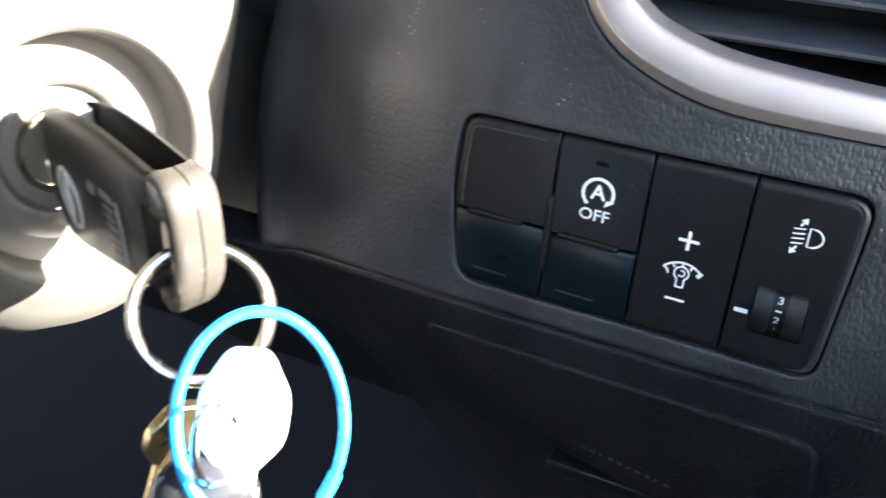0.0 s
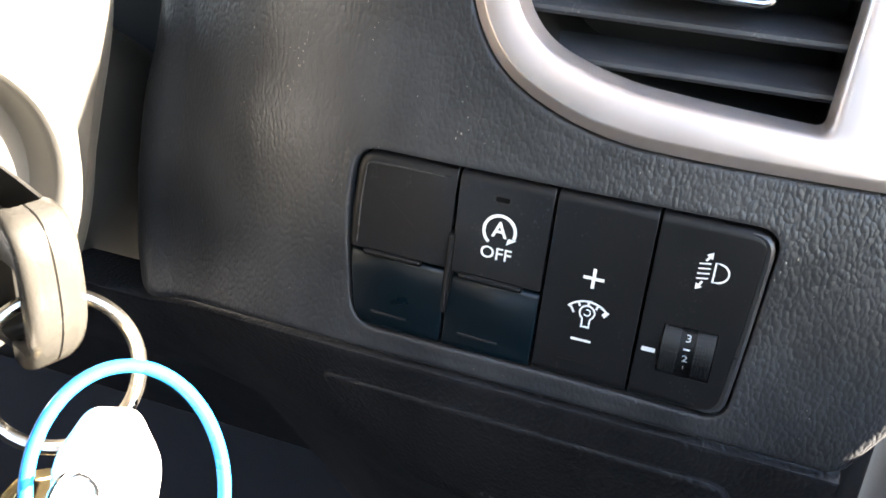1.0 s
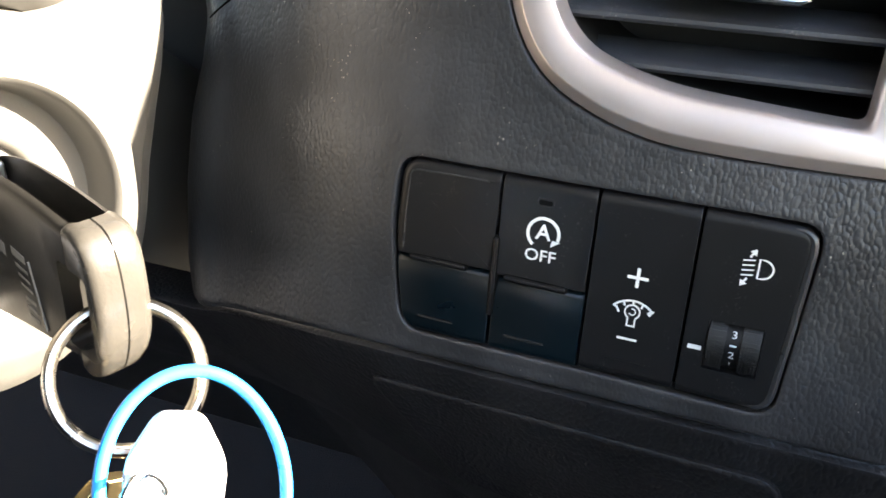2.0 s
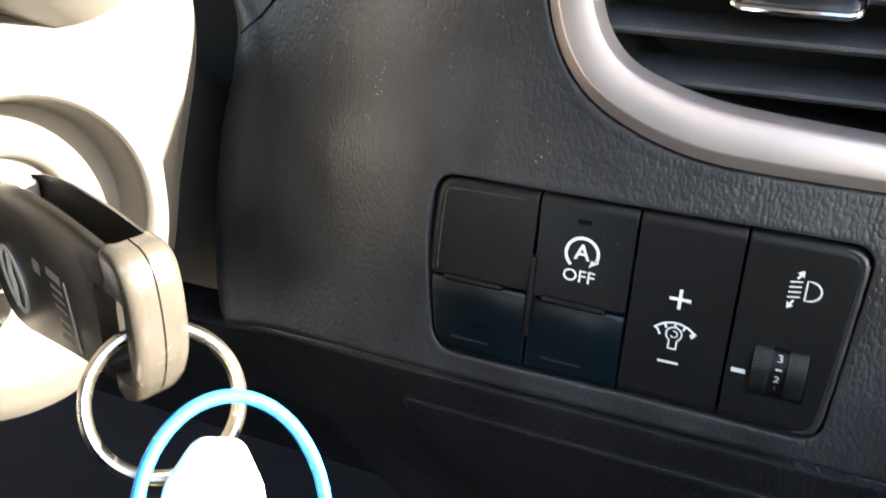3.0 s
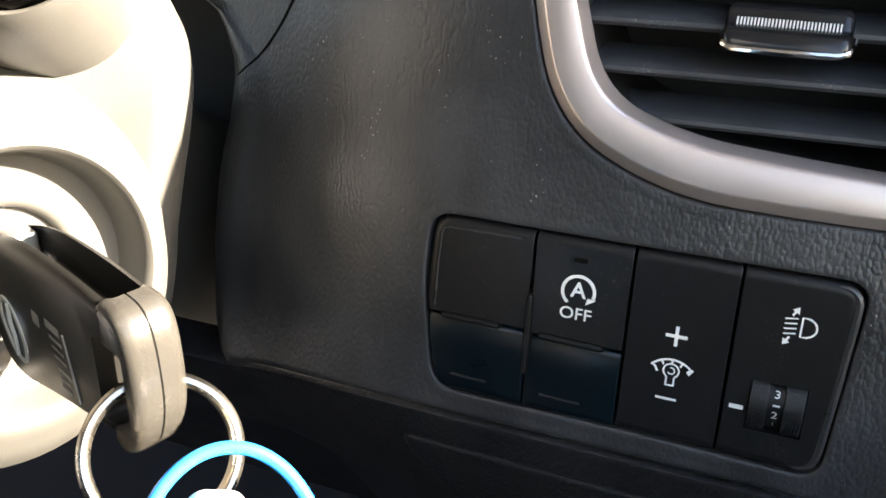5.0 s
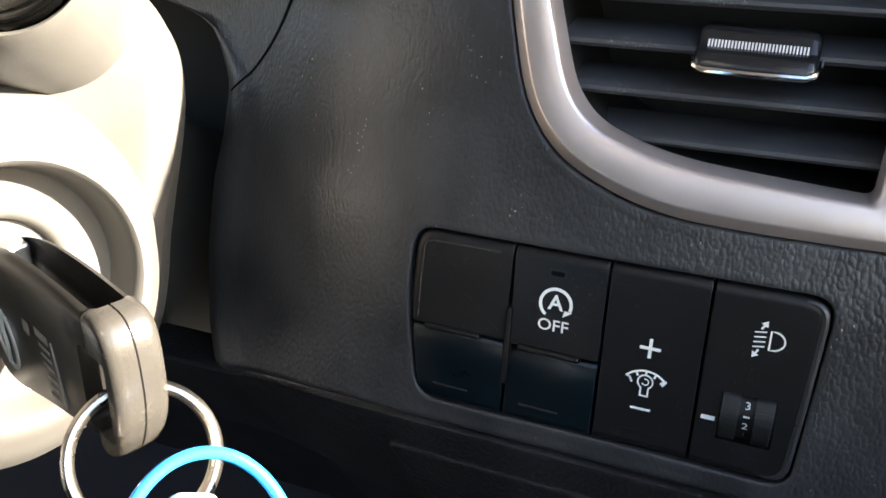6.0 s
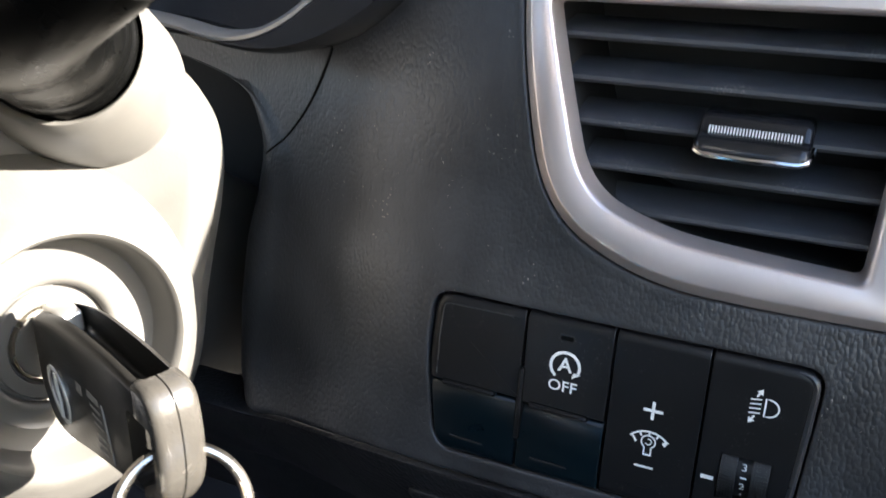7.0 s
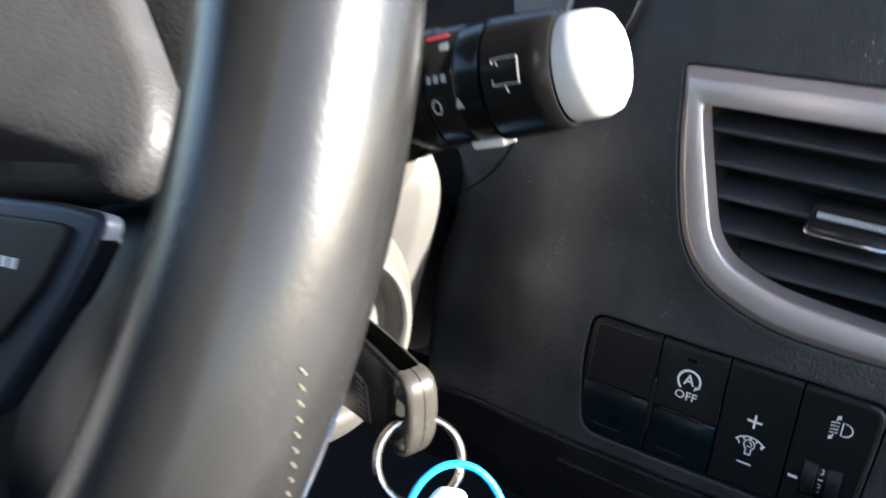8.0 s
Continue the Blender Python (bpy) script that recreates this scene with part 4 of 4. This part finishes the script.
# ---- wiper stalk ----
def tab_turn(m):
    """The turn about the stalk that points downwards."""
    down = m.inverted().to_3x3() @ Vector((0, 0, -1))
    return math.atan2(down.y, down.x)


def wiper_stalk():
    t = thing("wiper_stalk", "black wiper stalk with a turning dial and white signs", "control stalk", at=STALK0)
    m = along(STALK0, STALK_AXIS)
    bm = bmesh.new()
    slim = Matrix.Diagonal((0.925, 0.925, 1, 1))
    lathe(bm, [(0.0188, -0.020), (0.0189, -0.0015), (0.0186, 0.0003), (0.0182, 0.0008), (0.0185, 0.0018), (0.0187, 0.0030), (0.0182, 0.0036), (0.0181, 0.0044), (0.0185, 0.0052), (0.0184, 0.0078), (0.0180, 0.0084), (0.0183, 0.0094), (0.0182, 0.0200), (0.0178, 0.0300), (0.0170, 0.0380), (0.0152, 0.0440), (0.0120, 0.0480), (0.0, 0.0490)], m @ slim, 56)
    part("boot", bm, "boot", t)
    bm = bmesh.new()
    p0, p1, p2 = STALK0 + STALK_AXIS * 0.028, STALK_BEND + Vector((0.003, 0.004, -0.006)), STALK_BEND + ARM_AXIS * 0.036
    path = [(1 - u) ** 2 * p0 + 2 * u * (1 - u) * p1 + u * u * p2 for u in [i / 20 for i in range(21)]]
    tube(bm, path, lambda u: 0.0168 - 0.0036 * u, 32)
    part("stem", bm, "boot", t)
    m = along(STALK_BEND, ARM_AXIS)
    length = (STALK1 - STALK_BEND).length
    a = length - 0.0535
    bm = bmesh.new()
    lathe(bm, [(0.0, a), (0.0122, a), (0.0138, a + 0.002), (0.0143, a + 0.010), (0.0141, a + 0.0115), (0.0, a + 0.0115)], m, 48)
    part("collar", bm, "stalk", t)
    bm = bmesh.new()
    lathe(bm, [(0.0, a + 0.012), (0.0139, a + 0.012), (0.0136, a + 0.013), (0.0136, a + 0.0185), (0.0133, a + 0.0190), (0.0136, a + 0.0195), (0.0136, a + 0.024), (0.0139, a + 0.0252), (0.0, a + 0.0252)], m, 48)
    part("dial", bm, "stalk", t)
    bm = bmesh.new()
    lathe(bm, [(0.0, a + 0.026), (0.0139, a + 0.026), (0.0138, a + 0.0275), (0.0134, length - 0.017), (0.0130, length - 0.0130), (0.0126, length - 0.0124), (0.0, length - 0.0124)], m, 48)
    part("sleeve", bm, "stalk", t)
    bm = bmesh.new()
    lathe(bm, [(0.0, length - 0.0121), (0.0116, length - 0.0121), (0.0118, length - 0.0115), (0.0117, length - 0.0080), (0.0113, length - 0.0045), (0.0102, length - 0.0022), (0.0080, length - 0.0008), (0.0040, length - 0.0001), (0.0, length)], m, 48)
    part("end_cap", bm, "capwhite", t, "pale silver end cap")
    bm = bmesh.new()
    block(bm, (-0.002, -0.0042, a + 0.016), (0.0012, 0.0042, a + 0.0245), 0.0008, m @ Matrix.Rotation(tab_turn(m), 4, "Z") @ Matrix.Translation((0.0136, 0, 0)))
    part("tab", bm, "capwhite", t, "small silver tab under the dial")
    # signs wrap round the barrel, on the side that faces the driver
    inv = m.inverted()
    to = (inv.to_3x3() @ Vector((0.45, -0.83, 0.24)))
    th0 = math.atan2(to.y, to.x)
    up = inv.to_3x3() @ Vector((0.0, 0.0, 1.0))
    turn = 1 if math.sin(math.atan2(up.y, up.x) - th0) > 0 else -1

    def wrap(r):
        return lambda h, v, d: m @ Vector(((r + d) * math.cos(th0 + turn * v / r), (r + d) * math.sin(th0 + turn * v / r), h))

    h0 = a + 0.0286
    bm = bmesh.new()
    stroke(bm, [(h0, 0.0034), (h0 + 0.0060, 0.0034), (h0 + 0.0060, -0.0022), (h0, -0.0022)], 0.00036, wrap(0.0138), True)
    stroke(bm, [(h0 + 0.0010, 0.0028), (h0 + 0.0032, -0.0040)], 0.00036, wrap(0.0138))
    part("rear_wiper_sign", bm, "sign", t, "white rear wiper sign")
    h1 = a + 0.0128
    bm = bmesh.new()
    stroke(bm, arc_pts(h1 + 0.0012, -0.0050, 0.0010, 0, 360, 12, 0.0016), 0.0004, wrap(0.0136), False)
    part("numeral_ring", bm, "sign", t)
    bm = bmesh.new()
    loops(bm, [[wrap(0.0136)(h1 + 0.0068 + x, -0.0048 + v, d) for x, v in ((-0.0010, -0.0011), (0.0010, -0.0011), (0.0, 0.0014))] for d in (0.00005, 0.00011)])
    part("index_arrow", bm, "sign", t)
    for i in range(3):
        bm = bmesh.new()
        bar(bm, (h1 - 0.0004 + i * 0.0019, 0.0012), (h1 + 0.0007 + i * 0.0019, 0.0012), 0.0017, wrap(0.0136))
        part("sign_bar", bm, "sign", t)
    bm = bmesh.new()
    bar(bm, (h1 + 0.0026, 0.0088), (h1 + 0.0046, 0.0088), 0.0020, wrap(0.0136))
    part("sign_bar", bm, "sign", t)
    bm = bmesh.new()
    stroke(bm, [(h1 - 0.0014, 0.0118), (h1 + 0.0042, 0.0124)], 0.0008, wrap(0.0139))
    part("red_line", bm, "red", t, "thin red line")
    for i in range(4):
        bm = bmesh.new()
        bar(bm, (a + 0.0030 + 0.0010 * (i % 2), 0.0060 - 0.0032 * i), (a + 0.0046 + 0.0010 * (i % 2), 0.0060 - 0.0032 * i), 0.0013, wrap(0.0141))
        part("sign_bar", bm, "sign", t)


wiper_stalk()


# ---- meter pod ----
def meter_pod():
    t = thing("meter_pod", "black instrument pod with a thin grey rim and dark lens", "instrument pod", at=(-0.2, 0.03, 0.062))
    line = rounded([(-0.330, 0.0560), (-0.200, 0.0620), (-0.142, 0.0618), (-0.108, 0.0570), (-0.0815, 0.0670), (-0.0600, 0.0900), (-0.054, 0.130), (-0.078, 0.195), (-0.330, 0.195)], 0.018, 8)
    ring = rounded([(-0.322, 0.0640), (-0.200, 0.0665), (-0.146, 0.0640), (-0.122, 0.0600), (-0.1030, 0.0668), (-0.0860, 0.0850), (-0.080, 0.125), (-0.098, 0.185), (-0.322, 0.187)], 0.012, 8)

    def at(p, y):
        return Vector((p.x, y + 0.35 * (p.y - 0.06), p.y))

    bm = bmesh.new()
    loops(bm, [[at(p, y) for p in inset(q, s)] for q, s, y in ((line, 0.0, 0.30), (line, 0.0, 0.008), (line, 0.0008, 0.003), (line, 0.0020, 0.0005), (ring, -0.0004, 0.0012), (ring, 0.0, 0.003), (ring, 0.001, 0.03))], True, False, False)
    part("hood", bm, "gloss", t)
    bm = bmesh.new()
    loops(bm, [[at(p, y) for p in inset(ring, s)] for s, y in ((0.0, 0.006), (0.0002, 0.0018), (0.0012, 0.0012), (0.0022, 0.002), (0.003, 0.008))], True, False, False)
    part("rim", bm, "rimgrey", t, "thin dull grey rim")
    bm = bmesh.new()
    loops(bm, [[at(p, y) for p in inset(ring, 0.0008)] for y in (0.024, 0.028)])
    part("lens", bm, "lens", t)


meter_pod()

# ---- fascia joint line ----
bm = bmesh.new()
joint = []
for i in range(41):
    u = i / 40
    x = (1 - u) ** 2 * -0.0985 + 2 * u * (1 - u) * -0.1050 + u * u * -0.1240
    z = (1 - u) ** 2 * 0.0605 + 2 * u * (1 - u) * 0.0370 + u * u * 0.0245
    joint.append((x, surface_y(x, z), z))
tube(bm, joint, lambda u: 0.0006 - 0.0003 * u, 6)
tagged(part("joint_strip", bm, "void"), "thin dark joint strip across the fascia", "trim", kind="structure")

# ---- steering wheel ----
TILT_W = radians(24.3)
WHEEL = Matrix.Translation(COL) @ Matrix.Rotation(radians(90) - TILT_W, 4, "X")


def wheel_point(r, deg, h):
    """A point of the wheel: radius, angle from the right-hand side, height towards the driver."""
    return WHEEL @ Vector((r * math.cos(radians(deg)), r * math.sin(radians(deg)), h))


def steering_wheel():
    t = thing("steering_wheel", "black leather steering wheel with worn rim and silver trim", "steering wheel", at=COL)
    bm = bmesh.new()
    n = 160
    rings = []
    for i in range(n):
        a = 360 * i / n
        rings.append([wheel_point(0.175 + 0.0167 * math.cos(radians(b)), a, 0.0175 * math.sin(radians(b))) for b in range(0, 360, 15)])
    rings.append(rings[0])
    loops(bm, rings, True, False, False)
    bmesh.ops.remove_doubles(bm, verts=bm.verts, dist=1e-6)
    rim = part("rim", bm, "leather", t)
    bm = bmesh.new()
    for i in range(14):
        a = -9.6 + i * 0.66
        b = 17.0 + 3.6 * (a + 1.0)
        p, q = wheel_point(0.175 + 0.0168 * math.cos(radians(b)), a, 0.0176 * math.sin(radians(b))), wheel_point(0.175 + 0.0168 * math.cos(radians(b + 4)), a + 0.25, 0.0176 * math.sin(radians(b + 4)))
        tube(bm, [p, q], 0.00013, 5)
    part("stitching", bm, "thread", rim, "pale worn stitching")
    # padded hub
    bm = bmesh.new()
    right = [(0.058, 0.076), (0.088, 0.0490), (0.1080, 0.0300), (0.1115, 0.0180), (0.1040, 0.0068), (0.062, -0.0015), (0.045, -0.050)]
    prof = rounded([(0, 0.086)] + right + [(0, -0.060)] + [(-x, y) for x, y in reversed(right)], 0.012, 7)
    rings = []
    for s, h in ((0.004, -0.046), (0.0, -0.040), (0.0, -0.036), (0.0005, -0.0332), (0.0015, -0.0315), (0.0035, -0.0302), (0.007, -0.0292)):
        rings.append([WHEEL @ Vector((p.x, p.y, h)) for p in inset(prof, s)])
    last = inset(prof, 0.007)
    for s, h in ((0.9, -0.0255), (0.75, -0.0208), (0.55, -0.0160), (0.35, -0.0132), (0.15, -0.0120)):
        rings.append([WHEEL @ Vector((p.x * s, 0.015 + (p.y - 0.015) * s, h)) for p in last])
    loops(bm, rings)
    part("hub_pad", bm, "hub", t, "grey grained airbag cover")
    bm = bmesh.new()
    back = inset(prof, -0.011)
    loops(bm, [[WHEEL @ Vector((p.x, p.y, h)) for p in inset(back, s)] for s, h in ((0.006, -0.075), (0.0, -0.068), (0.0, -0.058), (0.002, -0.0555), (0.006, -0.0545), (0.026, -0.0540))])
    part("hub_back", bm, "hub", t, "dusty dark cover behind the airbag pad")
    for sgn in (1, -1):
        bm = bmesh.new()
        rings = []
        for k in range(17):
            u = k / 16
            w = 0.048 - 0.010 * math.sin(math.pi * u) + 0.004 * u * u
            c = Vector((sgn * (0.080 + 0.092 * u), -0.0280, -0.056 + 0.056 * u * u))
            rings.append([WHEEL @ (c + Vector((0, w * math.copysign(abs(math.cos(a)) ** 0.7, math.cos(a)), 0.0115 * math.copysign(abs(math.sin(a)) ** 0.7, math.sin(a))))) for a in [2 * math.pi * j / 28 for j in range(28)]])
        loops(bm, rings)
        # Same leather as the rim; the near-black colour holds the shade on it.
        spoke = part("spoke", bm, "satin", t)
        plate = [(0.083, 0.0), (0.108, 0.0042), (0.1203, 0.0050), (0.1183, -0.0055), (0.1155, -0.016), (0.1060, -0.040), (0.085, -0.054)]
        panel = [(0.083, -0.0040), (0.1100, 0.0004), (0.1125, -0.0004), (0.1095, -0.0135), (0.1022, -0.0265), (0.085, -0.040)]
        for line, radius, nm, mt, h0, h1, bev in ((plate, 0.004, "trim", "trimshade", -0.0225, -0.0175, 0.0015), (panel, 0.003, "button_panel", "fob", -0.03, -0.0160, 0.0008)):
            bm = bmesh.new()
            slab(bm, rounded([(sgn * x, y) for x, y in line], radius, 5), h1, h0, bev, lambda x, z, d: WHEEL @ Vector((x, z, d)))
            part(nm, bm, mt, spoke)
    bm = bmesh.new()
    for i in range(3):
        bar(bm, (0.0930 + 0.003 * i, -0.0118 + 0.0004 * i), (0.0950 + 0.003 * i, -0.0115 + 0.0004 * i), 0.0022, lambda x, z, d: WHEEL @ Vector((x, z, d - 0.0159)))
    part("button_sign", bm, "white", t)
    bm = bmesh.new()
    lathe(bm, [(0.03, -0.13), (0.03, -0.09), (0.05, -0.07), (0.05, -0.05)], WHEEL, 36)
    part("column_shaft", bm, "switch", t)


steering_wheel()

# ---- plain shell of the cabin, mostly out of view ----
def wall(name, lo, hi, material, label, category):
    bm = bmesh.new()
    block(bm, lo, hi, 0.004)
    tagged(part(name, bm, material), label, category, kind="structure")


wall("door_1", (0.135, -1.3, -0.44), (0.17, 0.5, -0.02), "panelgrey", "dark grey driver's door panel below its open window", "door")
wall("door_sill", (0.10, -1.3, -0.60), (0.17, 0.5, -0.42), "lining", "grey sill under the driver's door", "door sill")
bm = bmesh.new()
tube(bm, [(right_end(z) + 0.0085, 0.036 + 0.15 * max(0, z), z) for z in [-0.20 + 0.02 * i for i in range(19)]], 0.0042, 12)
tagged(part("door_seal", bm, "rubber"), "black rubber door seal beside the dashboard end", "seal", kind="structure")
wall("roof", (-1.25, -1.3, 0.62), (0.15, 0.28, 0.66), "lining", "pale headliner", "roof")
wall("floor", (-1.25, -1.3, -0.60), (0.16, 0.9, -0.55), "carpet", "dark carpeted footwell", "floor")
wall("bulkhead", (-1.25, 0.22, -0.55), (0.115, 0.25, 0.10), "carpet", "bulkhead behind the dashboard", "wall")
# Unseen walls added to dim the light from behind and reflect blue.
wall("wall_rear", (-1.25, -0.92, -0.55), (0.12, -0.85, -0.10), "cloth", "unseen dark blue wall added behind the driver against stray light", "wall")
wall("wall_rear_upper", (-1.25, -0.92, -0.10), (0.12, -0.85, 0.34), "fabric", "unseen blue wall added behind the driver for blue reflections", "wall")
wall("door_2", (-1.30, -1.3, -0.55), (-1.25, 0.6, 0.14), "panelgrey", "dark grey far side of the cabin", "door")
# Unseen; made wide so that less sky reaches the dashboard from the side.
wall("pillar", (0.10, -1.3, -0.11), (0.16, -0.66, 0.64), "lining", "unseen grey pillar wall behind the driver, widened to cut sky light", "pillar")
# Added sheet whose dark colour gives the gap round the column its shade.
wall("column_gap_sheet", (-0.45, 0.085, -0.12), (-0.10, 0.10, 0.16), "rubber", "dark sheet added behind the column for the shade in the gap", "dashboard")
bm = bmesh.new()
sheet(bm, lambda u, v: Vector((-400 + 800 * u, -400 + 800 * v, -0.95)), 8, 8)
tagged(part("ground", bm, "asphalt", smooth=0), "sunlit worn asphalt round the car", "ground", kind="structure")
